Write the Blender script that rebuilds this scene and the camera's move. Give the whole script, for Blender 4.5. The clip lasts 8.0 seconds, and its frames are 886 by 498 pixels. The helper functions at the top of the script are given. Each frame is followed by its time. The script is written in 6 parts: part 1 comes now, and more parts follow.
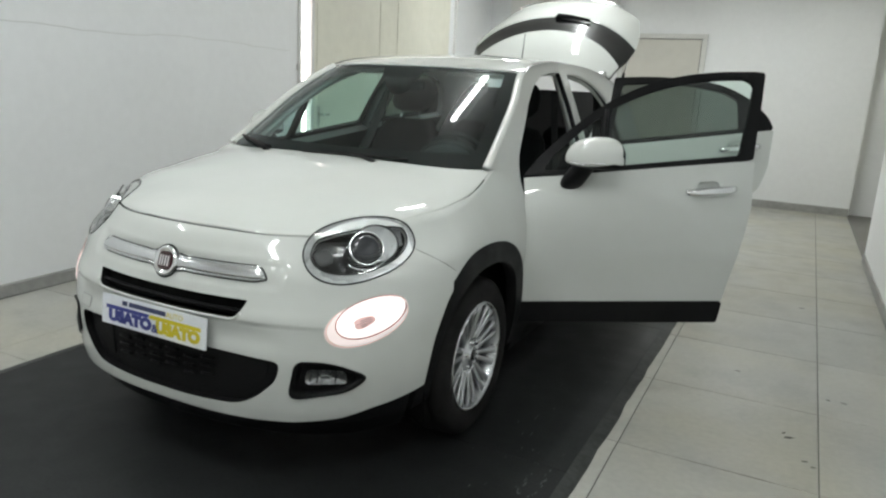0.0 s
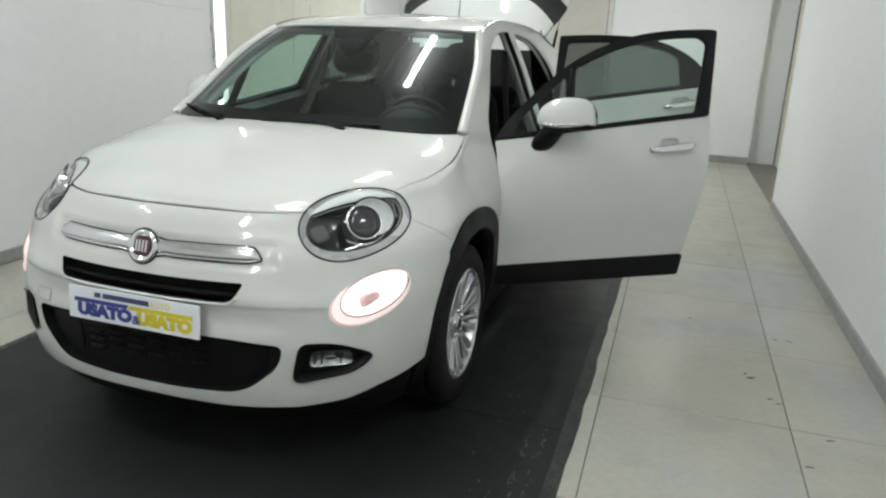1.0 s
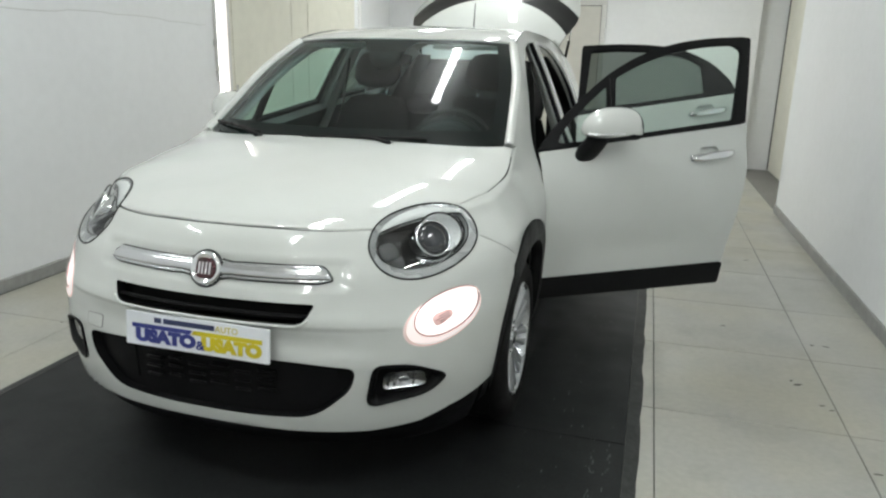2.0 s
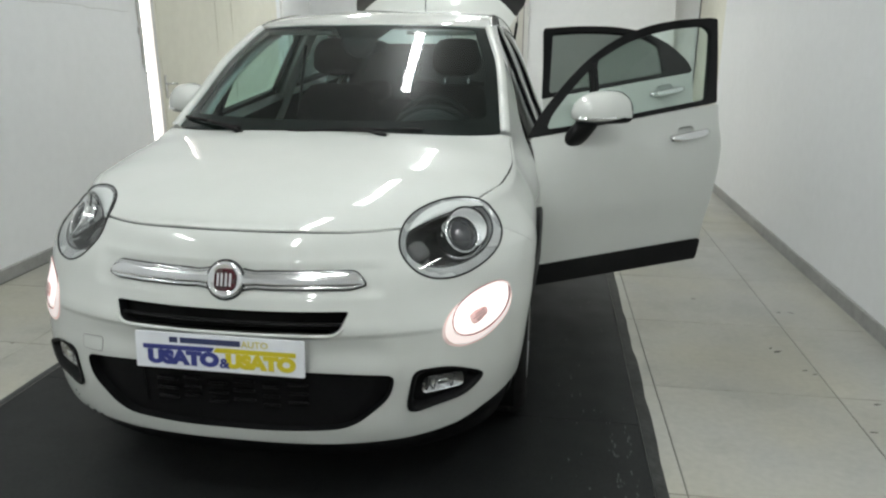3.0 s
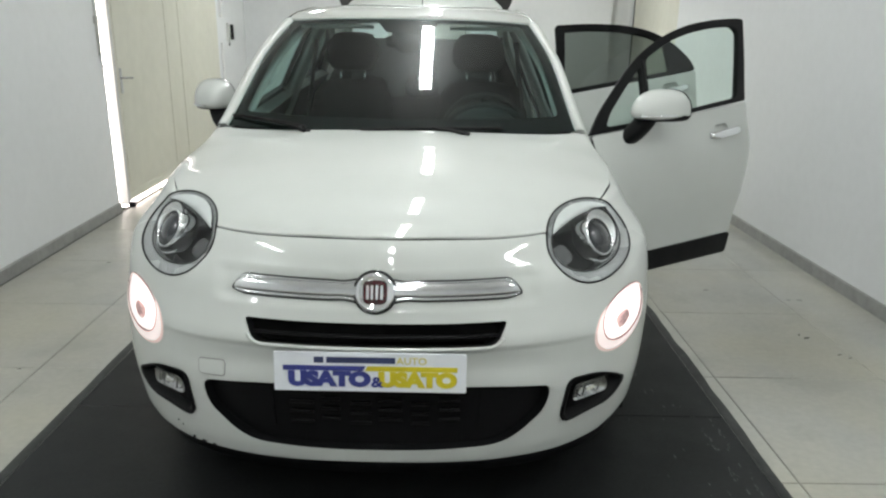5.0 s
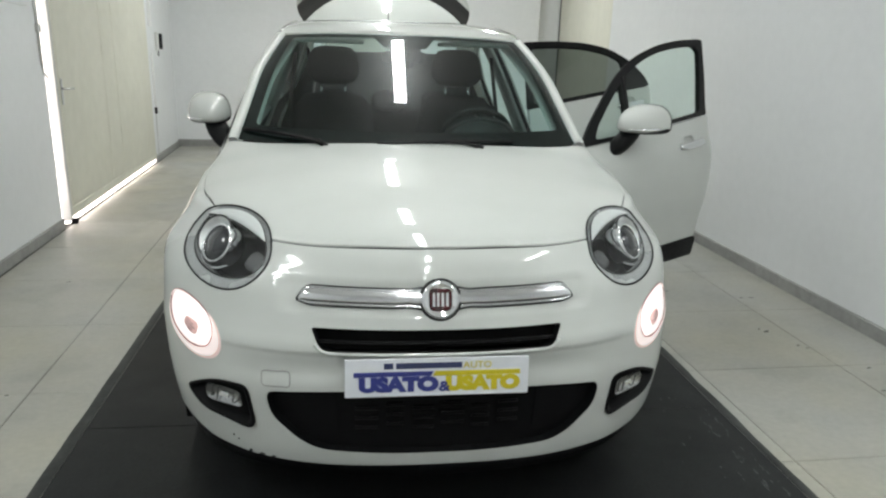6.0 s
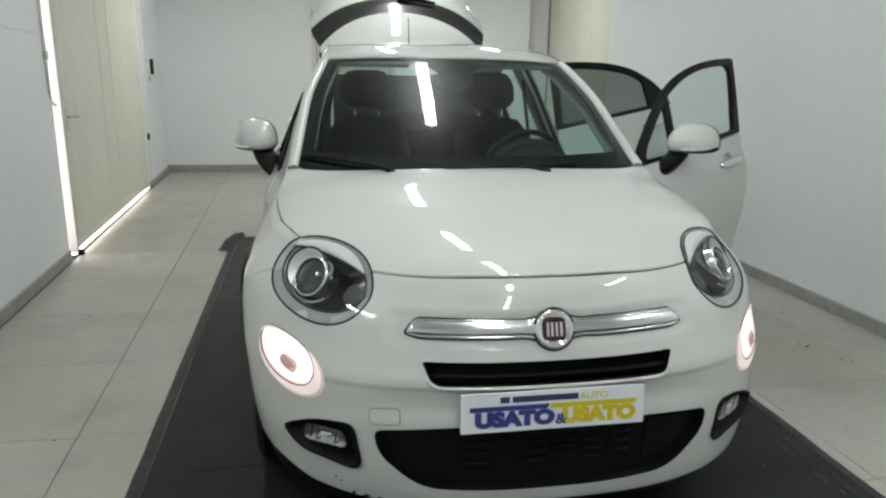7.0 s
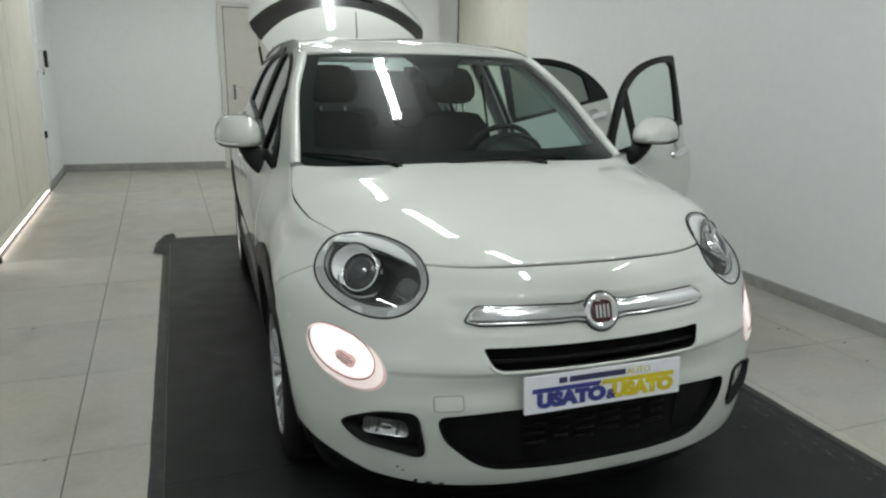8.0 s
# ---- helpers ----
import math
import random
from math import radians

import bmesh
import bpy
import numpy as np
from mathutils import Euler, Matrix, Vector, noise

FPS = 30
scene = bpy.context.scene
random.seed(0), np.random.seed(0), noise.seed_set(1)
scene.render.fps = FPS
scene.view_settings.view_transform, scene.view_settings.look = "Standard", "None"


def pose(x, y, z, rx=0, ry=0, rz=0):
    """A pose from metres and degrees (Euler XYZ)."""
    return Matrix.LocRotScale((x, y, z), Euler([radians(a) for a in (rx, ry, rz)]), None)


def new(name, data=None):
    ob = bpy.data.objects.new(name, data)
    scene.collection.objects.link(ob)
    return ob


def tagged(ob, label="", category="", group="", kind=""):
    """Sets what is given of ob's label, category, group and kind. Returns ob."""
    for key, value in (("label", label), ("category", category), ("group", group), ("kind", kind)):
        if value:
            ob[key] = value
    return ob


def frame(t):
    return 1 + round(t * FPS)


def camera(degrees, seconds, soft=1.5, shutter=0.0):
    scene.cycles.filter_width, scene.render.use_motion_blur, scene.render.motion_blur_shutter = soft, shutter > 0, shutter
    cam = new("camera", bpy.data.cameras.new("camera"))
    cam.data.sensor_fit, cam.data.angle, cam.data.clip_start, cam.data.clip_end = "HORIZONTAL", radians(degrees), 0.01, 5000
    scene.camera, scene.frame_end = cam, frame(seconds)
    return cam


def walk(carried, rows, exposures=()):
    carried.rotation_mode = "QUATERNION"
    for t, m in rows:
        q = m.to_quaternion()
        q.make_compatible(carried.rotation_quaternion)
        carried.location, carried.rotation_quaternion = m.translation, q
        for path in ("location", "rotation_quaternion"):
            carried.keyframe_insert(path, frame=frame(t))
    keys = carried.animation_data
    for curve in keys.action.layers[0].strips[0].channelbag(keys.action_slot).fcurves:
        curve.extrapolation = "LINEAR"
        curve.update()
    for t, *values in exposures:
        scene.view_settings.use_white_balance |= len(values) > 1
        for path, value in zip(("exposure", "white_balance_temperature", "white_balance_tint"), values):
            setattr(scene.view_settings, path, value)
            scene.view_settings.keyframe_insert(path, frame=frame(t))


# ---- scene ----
cam = camera(65.61, 8.0, soft=2.3)
PATH = [
    (0, 1.931, -1.656, 1.426, 76.96, -2.959, 27.46),
    (0.3, 1.891, -1.645, 1.475, 75.293, -3.095, 27.602),
    (0.5, 1.833, -1.653, 1.435, 75.015, -4.55, 23.74),
    (0.7, 1.758, -1.677, 1.422, 74.646, -4.34, 20.978),
    (1, 1.596, -1.734, 1.43, 74.03, -2.138, 18.73),
    (1.2, 1.529, -1.773, 1.426, 74.272, -1.251, 17.856),
    (1.5, 1.443, -1.797, 1.431, 73.79, -1.746, 16.93),
    (2, 1.293, -1.772, 1.42, 75.03, -1.286, 16.66),
    (2.2, 1.242, -1.768, 1.442, 74.481, 0, 15.999),
    (3.3, 0.784, -1.787, 1.438, 73.469, -0.383, 7.065),
    (3.5, 0.7093, -1.803, 1.439, 73.12, -0.2086, 6.736),
    (4, 0.5538, -1.783, 1.431, 72.26, -1.475, 5.992),
    (4.5, 0.3597, -1.736, 1.438, 72.31, -0.1517, 4.224),
    (4.7, 0.303, -1.729, 1.434, 72.812, -0.478, 3.178),
    (5.8, -0.176, -1.823, 1.448, 73.976, -1.346, -6.665),
    (6, -0.2377, -1.815, 1.448, 74.4, -1.686, -7.065),
    (6.5, -0.4211, -1.749, 1.444, 75.08, 0.07346, -8.465),
    (7, -0.6112, -1.698, 1.452, 76.04, -0.8727, -9.736),
    (7.2, -0.698, -1.69, 1.458, 76.237, -0.583, -11.133),
    (7.5, -0.8737, -1.681, 1.452, 75.94, 0.5855, -15.77),
    (8, -1.077, -1.647, 1.455, 75.67, -1.012, -19.14),
]
walk(cam, [(t, pose(*p)) for t, *p in PATH], exposures=[(0, -0.05), (1, 0.06), (2, 0.08), (3.5, -0.05), (4, -0.03), (5, 0.01), (6, -0.04), (6.5, -0.18), (7, -0.24), (8, -0.27)])

# ---- light ----
world = bpy.data.worlds.new("world")
scene.world = world
world.use_nodes = True
world.node_tree.nodes["Background"].inputs[0].default_value = (0.75, 0.85, 1.0, 1)
world.node_tree.nodes["Background"].inputs[1].default_value = 0.6
LAMP = 57.5
DAY = 4.2


# ---- materials ----
def mat(name, colour, rough=0.5, metal=0.0, coat=0.0, grain=0.0, scale=40.0, bump=0.0, bump_scale=300.0, rough_var=0.0,
        big=0.0, big_scale=1.5, spec=0.5, per_object=0.0, second=None, second_scale=1.0, stain=0.0, stain_scale=3.0):
    """A principled material with variation at two scales, a fine relief and, on request, a shade of its own per object."""
    m = bpy.data.materials.new(name)
    m.use_nodes = True
    nt = m.node_tree
    b = nt.nodes["Principled BSDF"]
    b.inputs["Base Color"].default_value = (*colour, 1)
    b.inputs["Roughness"].default_value = rough
    b.inputs["Metallic"].default_value = metal
    b.inputs["Coat Weight"].default_value = coat
    b.inputs["Coat Roughness"].default_value = 0.03
    b.inputs["Specular IOR Level"].default_value = spec
    co = nt.nodes.new("ShaderNodeTexCoord").outputs["Object"]

    def noise_of(sc, detail=4.0):
        n = nt.nodes.new("ShaderNodeTexNoise")
        n.inputs["Scale"].default_value = sc
        n.inputs["Detail"].default_value = detail
        nt.links.new(co, n.inputs["Vector"])
        return n.outputs["Fac"]

    def spread(fac, amount):
        r = nt.nodes.new("ShaderNodeMapRange")
        r.inputs["From Min"].default_value, r.inputs["From Max"].default_value = 0.3, 0.7
        r.inputs["To Min"].default_value, r.inputs["To Max"].default_value = 1 - amount, 1 + amount
        nt.links.new(fac, r.inputs["Value"])
        return r.outputs["Result"]

    factors = []
    if grain:
        factors.append(spread(noise_of(scale), grain))
    if big:
        factors.append(spread(noise_of(big_scale, 5.0), big))
    if stain:
        # dull grimy patches with an uneven outline
        r = nt.nodes.new("ShaderNodeMapRange")
        r.inputs["From Min"].default_value, r.inputs["From Max"].default_value = 0.54, 0.74
        r.inputs["To Min"].default_value, r.inputs["To Max"].default_value = 1.0, 1 - stain
        nt.links.new(noise_of(stain_scale, 7.0), r.inputs["Value"])
        factors.append(r.outputs["Result"])
    if per_object:
        info = nt.nodes.new("ShaderNodeObjectInfo")
        r = nt.nodes.new("ShaderNodeMapRange")
        r.inputs["To Min"].default_value, r.inputs["To Max"].default_value = 1 - per_object, 1 + per_object
        nt.links.new(info.outputs["Random"], r.inputs["Value"])
        factors.append(r.outputs["Result"])
    if factors:
        value = factors[0]
        for f2 in factors[1:]:
            mul = nt.nodes.new("ShaderNodeMath")
            mul.operation = "MULTIPLY"
            nt.links.new(value, mul.inputs[0])
            nt.links.new(f2, mul.inputs[1])
            value = mul.outputs[0]
        mix = nt.nodes.new("ShaderNodeVectorMath")
        mix.operation = "SCALE"
        mix.inputs[0].default_value = colour
        if second:
            two = nt.nodes.new("ShaderNodeMix")
            two.data_type = "RGBA"
            two.inputs["A"].default_value, two.inputs["B"].default_value = (*colour, 1), (*second, 1)
            r = nt.nodes.new("ShaderNodeMapRange")
            r.inputs["From Min"].default_value, r.inputs["From Max"].default_value = 0.35, 0.65
            nt.links.new(noise_of(second_scale, 3.0), r.inputs["Value"])
            nt.links.new(r.outputs["Result"], two.inputs["Factor"])
            nt.links.new(two.outputs["Result"], mix.inputs[0])
        nt.links.new(value, mix.inputs["Scale"])
        nt.links.new(mix.outputs[0], b.inputs["Base Color"])
    if rough_var:
        r = nt.nodes.new("ShaderNodeMapRange")
        r.inputs["From Min"].default_value, r.inputs["From Max"].default_value = 0.3, 0.7
        r.inputs["To Min"].default_value, r.inputs["To Max"].default_value = max(0.02, rough - rough_var), rough + rough_var
        nt.links.new(noise_of(6.0, 2.0), r.inputs["Value"])
        nt.links.new(r.outputs["Result"], b.inputs["Roughness"])
    if bump:
        bn = nt.nodes.new("ShaderNodeBump")
        bn.inputs["Strength"].default_value = bump
        bn.inputs["Distance"].default_value = 0.002
        nt.links.new(noise_of(bump_scale, 3.0), bn.inputs["Height"])
        nt.links.new(bn.outputs["Normal"], b.inputs["Normal"])
    return m


def glass_mat(name, tint, f0=0.08, rough=0.0, haze=0.0):
    """A thin pane: tinted see-through with a mirror gloss that grows towards grazing angles, the same from both sides."""
    m = bpy.data.materials.new(name)
    m.use_nodes = True
    nt = m.node_tree
    nt.nodes.remove(nt.nodes["Principled BSDF"])
    tr, gl = nt.nodes.new("ShaderNodeBsdfTransparent"), nt.nodes.new("ShaderNodeBsdfGlossy")
    tr.inputs["Color"].default_value = (*tint, 1)
    gl.inputs["Roughness"].default_value = rough
    lw, mix = nt.nodes.new("ShaderNodeLayerWeight"), nt.nodes.new("ShaderNodeMixShader")
    lw.inputs["Blend"].default_value = 0.5
    p, k = nt.nodes.new("ShaderNodeMath"), nt.nodes.new("ShaderNodeMath")
    p.operation, k.operation = "POWER", "MULTIPLY_ADD"
    p.inputs[1].default_value, k.inputs[1].default_value, k.inputs[2].default_value = 5.0, 1 - f0, f0
    nt.links.new(lw.outputs["Facing"], p.inputs[0])
    nt.links.new(p.outputs[0], k.inputs[0])
    nt.links.new(k.outputs[0], mix.inputs[0])
    nt.links.new(tr.outputs[0], mix.inputs[1])
    gloss = gl.outputs[0]
    if haze:
        # a film of dust blurs part of the reflection
        dusty, both = nt.nodes.new("ShaderNodeBsdfGlossy"), nt.nodes.new("ShaderNodeMixShader")
        dusty.inputs["Roughness"].default_value = 0.30
        both.inputs[0].default_value = haze
        nt.links.new(gloss, both.inputs[1])
        nt.links.new(dusty.outputs[0], both.inputs[2])
        gloss = both.outputs[0]
    nt.links.new(gloss, mix.inputs[2])
    nt.links.new(mix.outputs[0], nt.nodes["Material Output"].inputs[0])
    return m


def glow_mat(name, colour, strength, uneven=0.0):
    """A glowing surface; uneven breaks its light into the facets of a lens."""
    m = bpy.data.materials.new(name)
    m.use_nodes = True
    nt = m.node_tree
    b = nt.nodes["Principled BSDF"]
    if uneven:
        co, cells, r = nt.nodes.new("ShaderNodeTexCoord"), nt.nodes.new("ShaderNodeTexVoronoi"), nt.nodes.new("ShaderNodeMapRange")
        cells.feature = "SMOOTH_F1"
        cells.inputs["Scale"].default_value = 55.0
        r.inputs["From Max"].default_value = 0.7
        r.inputs["To Min"].default_value, r.inputs["To Max"].default_value = strength, strength * (1 - uneven)
        nt.links.new(co.outputs["Object"], cells.inputs["Vector"])
        nt.links.new(cells.outputs["Distance"], r.inputs["Value"])
        nt.links.new(r.outputs["Result"], b.inputs["Emission Strength"])
    b.inputs["Base Color"].default_value = (*colour, 1)
    b.inputs["Emission Color"].default_value = (*colour, 1)
    b.inputs["Emission Strength"].default_value = strength
    b.inputs["Roughness"].default_value = 0.3
    return m


PAINT = mat("white_car_paint", (0.570, 0.588, 0.563), rough=0.6, coat=1.0, spec=0.05, grain=0.010, scale=9.0)
BLACK = mat("black_plastic", (0.0045, 0.0045, 0.005), rough=0.5, spec=0.16, grain=0.15, scale=60, bump=0.25, bump_scale=900, rough_var=0.08)
BRAKE = mat("dull_brake_steel", (0.045, 0.043, 0.042), rough=0.5, metal=0.6, grain=0.2)
GLOSS_BLACK = mat("gloss_black", (0.008, 0.008, 0.009), rough=0.18, coat=0.4, grain=0.1)
FRAME_BLACK = mat("satin_black", (0.006, 0.006, 0.0066), rough=0.45, spec=0.16, grain=0.1, scale=50, rough_var=0.05)
LINER = mat("dark_liner", (0.005, 0.005, 0.005), rough=0.9, spec=0.1, grain=0.2, scale=30)
CHROME = mat("satin_chrome", (0.74, 0.75, 0.76), rough=0.16, metal=1.0, rough_var=0.05)
BRIGHT = mat("mirror_chrome", (0.85, 0.86, 0.87), rough=0.06, metal=1.0, rough_var=0.03)
ALLOY = mat("alloy_silver", (0.62, 0.63, 0.65), rough=0.28, metal=0.85, grain=0.05, rough_var=0.06)
RUBBER = mat("tyre_rubber", (0.011, 0.0105, 0.0105), rough=0.75, spec=0.15, grain=0.25, scale=25, bump=0.3, bump_scale=500, rough_var=0.1)
DARK_TRIM = mat("dark_interior_plastic", (0.009, 0.0095, 0.0095), rough=0.6, spec=0.25, grain=0.2, scale=80, bump=0.4, bump_scale=700)
CLOTH = mat("black_seat_cloth", (0.0065, 0.0070, 0.0070), rough=0.9, spec=0.08, grain=0.2, scale=60)
HEADLINER = mat("grey_headliner", (0.42, 0.41, 0.38), rough=0.95, grain=0.08, scale=200, bump=0.3, bump_scale=900)
SCREEN_GLASS = glass_mat("windscreen_glass", (0.59, 0.775, 0.755), 0.055, haze=0.25)
SIDE_GLASS = glass_mat("side_glass", (0.80, 0.915, 0.87), 0.05)
DARK_GLASS = glass_mat("privacy_glass", (0.20, 0.23, 0.215), 0.05)
LENS = glass_mat("lamp_lens", (0.95, 0.96, 0.96), 0.05)
WALL = mat("white_wall_paint", (0.79, 0.80, 0.81), rough=0.7, grain=0.015, scale=14, big=0.025, big_scale=0.7, bump=0.25, bump_scale=120, rough_var=0.1)
CEIL = mat("white_ceiling_paint", (0.78, 0.78, 0.77), rough=0.85, grain=0.02, scale=10, bump=0.2, bump_scale=100)
BASE = mat("grey_skirting", (0.30, 0.30, 0.29), rough=0.5, grain=0.10, scale=20, big=0.12, big_scale=3)
BEIGE = mat("beige_door_paint", (0.69, 0.675, 0.585), rough=0.45, grain=0.03, scale=8, big=0.04, big_scale=1.2, rough_var=0.08)
CREAM = mat("cream_door_paint", (0.54, 0.525, 0.48), rough=0.45, grain=0.03, scale=8, big=0.03, big_scale=1.2)
FRAME_GREY = mat("painted_frame", (0.60, 0.60, 0.58), rough=0.5, grain=0.04, scale=12)
TILE = mat("beige_stone_tile", (0.408, 0.408, 0.380), rough=0.36, second=(0.385, 0.372, 0.308), second_scale=1.1, grain=0.05, scale=35, big=0.08, big_scale=2.2, bump=0.08, bump_scale=250, rough_var=0.07, per_object=0.045, stain=0.16, stain_scale=2.6)
GROUT = mat("dark_grout", (0.10, 0.097, 0.088), rough=0.9, grain=0.25, scale=30)
MAT_BLACK = mat("black_floor_mat", (0.0128, 0.0140, 0.0143), rough=0.52, spec=0.26, grain=0.25, scale=70, big=0.20, big_scale=0.8, bump=0.2, bump_scale=400, rough_var=0.04)
CHALK = mat("chalky_scuff", (0.085, 0.09, 0.088), rough=0.8, grain=0.4, scale=60)
WORN = mat("scuffed_mat_edge", (0.022, 0.024, 0.0225), rough=0.6, grain=0.5, scale=45, big=0.45, big_scale=9)
STEP_GREY = mat("grey_stone_floor", (0.17, 0.165, 0.155), rough=0.6, grain=0.15, scale=30, big=0.1)
TUBE = glow_mat("lamp_diffuser", (0.957, 1.0, 0.985), LAMP)
DAYLIGHT = glow_mat("daylight", (1.0, 0.93, 0.92), DAY)
DRL_GLOW = glow_mat("running_light_glow", (1.0, 0.87, 0.85), 1.45, uneven=0.35)
CORE_GLOW = glow_mat("lamp_core_glow", (0.86, 0.58, 0.55), 0.50, uneven=0.6)
# two glows for the halo round the running lights, fainter outwards
DRL_SPILL = glow_mat("running_light_halo", (1.0, 0.84, 0.81), 0.46)
DRL_SPILL_EDGE = glow_mat("running_light_halo_edge", (0.80, 0.64, 0.61), 0.20)
WHITE_PLASTIC = mat("white_plastic", (0.72, 0.72, 0.70), rough=0.4, grain=0.03)
TRUNK_WHITE = mat("white_trunking", (0.82, 0.82, 0.81), rough=0.35, grain=0.02)
CARD = mat("white_plate_card", (0.80, 0.82, 0.86), rough=0.35, grain=0.02)
NAVY = mat("navy_print", (0.035, 0.045, 0.22), rough=0.4, grain=0.06)
INK = mat("dark_blue_ink", (0.03, 0.04, 0.11), rough=0.4, grain=0.06)
YELLOW = mat("yellow_print", (0.62, 0.52, 0.02), rough=0.4, grain=0.05)
RED = mat("dark_red_enamel", (0.050, 0.007, 0.010), rough=0.25, coat=0.5, grain=0.1)


# ---- tools ----
def spline(xs, ys):
    """Smooth curve through knots (monotone-ish Hermite), as a function of arrays."""
    xs, ys = np.asarray(xs, float), np.asarray(ys, float)
    h = np.diff(xs)
    d = np.diff(ys) / h
    m = np.empty(len(xs))
    m[0], m[-1] = d[0], d[-1]
    for i in range(1, len(xs) - 1):
        m[i] = 0 if d[i - 1] * d[i] < 0 else (d[i - 1] * h[i] + d[i] * h[i - 1]) / (h[i] + h[i - 1])

    def f(x):
        x = np.clip(np.asarray(x, float), xs[0], xs[-1])
        i = np.clip(np.searchsorted(xs, x) - 1, 0, len(xs) - 2)
        t = (x - xs[i]) / h[i]
        return ((2 * t**3 - 3 * t**2 + 1) * ys[i] + (t**3 - 2 * t**2 + t) * h[i] * m[i]
                + (3 * t**2 - 2 * t**3) * ys[i + 1] + (t**3 - t**2) * h[i] * m[i + 1])
    return f


def smooth(x):
    x = np.clip(x, 0, 1)
    return x * x * (3 - 2 * x)


def inside(p, poly):
    """Which of the points p lie in the polygon."""
    poly = np.asarray(poly, float)
    a, b = poly, np.roll(poly, -1, 0)
    x, y = p[:, 0][:, None], p[:, 1][:, None]
    cond = (a[:, 1] > y) != (b[:, 1] > y)
    with np.errstate(divide="ignore", invalid="ignore"):
        xi = (b[:, 0] - a[:, 0]) * (y - a[:, 1]) / (b[:, 1] - a[:, 1]) + a[:, 0]
    return (np.sum(cond & (x < xi), 1) % 2) == 1


def resample(poly, step):
    out = []
    poly = [np.asarray(q, float) for q in poly]
    for a, b in zip(poly, poly[1:] + poly[:1]):
        n = max(1, int(np.ceil(np.linalg.norm(b - a) / step)))
        out += [a + (b - a) * k / n for k in range(n)]
    return np.array(out)


def rounded(poly, r, n=5):
    """A polygon with its corners rounded by r (one number or one per corner)."""
    poly = [np.asarray(q, float) for q in poly]
    rs = [r] * len(poly) if np.isscalar(r) else r
    out = []
    for i, p in enumerate(poly):
        a, b = poly[i - 1], poly[(i + 1) % len(poly)]
        da, db = a - p, b - p
        ra = min(rs[i], 0.45 * np.linalg.norm(da), 0.45 * np.linalg.norm(db))
        pa, pb = p + da / np.linalg.norm(da) * ra, p + db / np.linalg.norm(db) * ra
        for k in range(n + 1):
            t = k / n
            out.append((1 - t) ** 2 * pa + 2 * t * (1 - t) * p + t * t * pb)
    return np.array(out)


def eased(poly, corner=0.014, bend=40.0):
    """A polygon whose gentle bends run as smooth curves while its true corners stay tight."""
    q, rs = [np.asarray(p, float) for p in poly], []
    for i, p in enumerate(q):
        u, v = p - q[i - 1], q[(i + 1) % len(q)] - p
        turn = abs(math.degrees(math.atan2(u[0] * v[1] - u[1] * v[0], u @ v)))
        rs.append(corner if turn > bend else 0.5)
    return rounded(q, rs, 5)


def ring(a, b, n=48, power=2.0, egg=0.0, cx=0.0, cy=0.0, turn=0.0):
    """A closed superellipse, pointed to one side by egg, turned by degrees."""
    t = np.linspace(0, 2 * np.pi, n, endpoint=False)
    c, s = np.cos(t), np.sin(t)
    x = a * np.sign(c) * np.abs(c) ** (2 / power)
    y = b * np.sign(s) * np.abs(s) ** (2 / power) * (1 - egg * x / a)
    q = radians(turn)
    return np.stack([cx + x * np.cos(q) - y * np.sin(q), cy + x * np.sin(q) + y * np.cos(q)], 1)


def mesh_of(name, verts, faces, normals=None, smooth_faces=True):
    me = bpy.data.meshes.new(name)
    me.from_pydata([tuple(map(float, v)) for v in verts], [], [tuple(int(i) for i in f) for f in faces])
    me.update()
    if smooth_faces:
        me.polygons.foreach_set("use_smooth", [True] * len(me.polygons))
    if normals is not None:
        me.normals_split_custom_set_from_vertices([tuple(map(float, n)) for n in normals])
    return me


def part(name, data, material, parent=None, label="", m=None):
    """Links a mesh or bmesh as one object under a thing or a part."""
    if isinstance(data, bmesh.types.BMesh):
        me = bpy.data.meshes.new(name)
        data.to_mesh(me)
        data.free()
        data = me
    if not data.materials:
        data.materials.append(material)
    ob = new(name, data)
    if parent is not None:
        ob.parent = parent
    if m is not None:
        ob.matrix_basis = m
    if label:
        ob["label"] = label
    return ob


def thing(name, label, category, group="", kind="", m=None):
    ob = new(name)
    ob.empty_display_size = 0.2
    if m is not None:
        ob.matrix_basis = m
    return tagged(ob, label, category, group, kind)


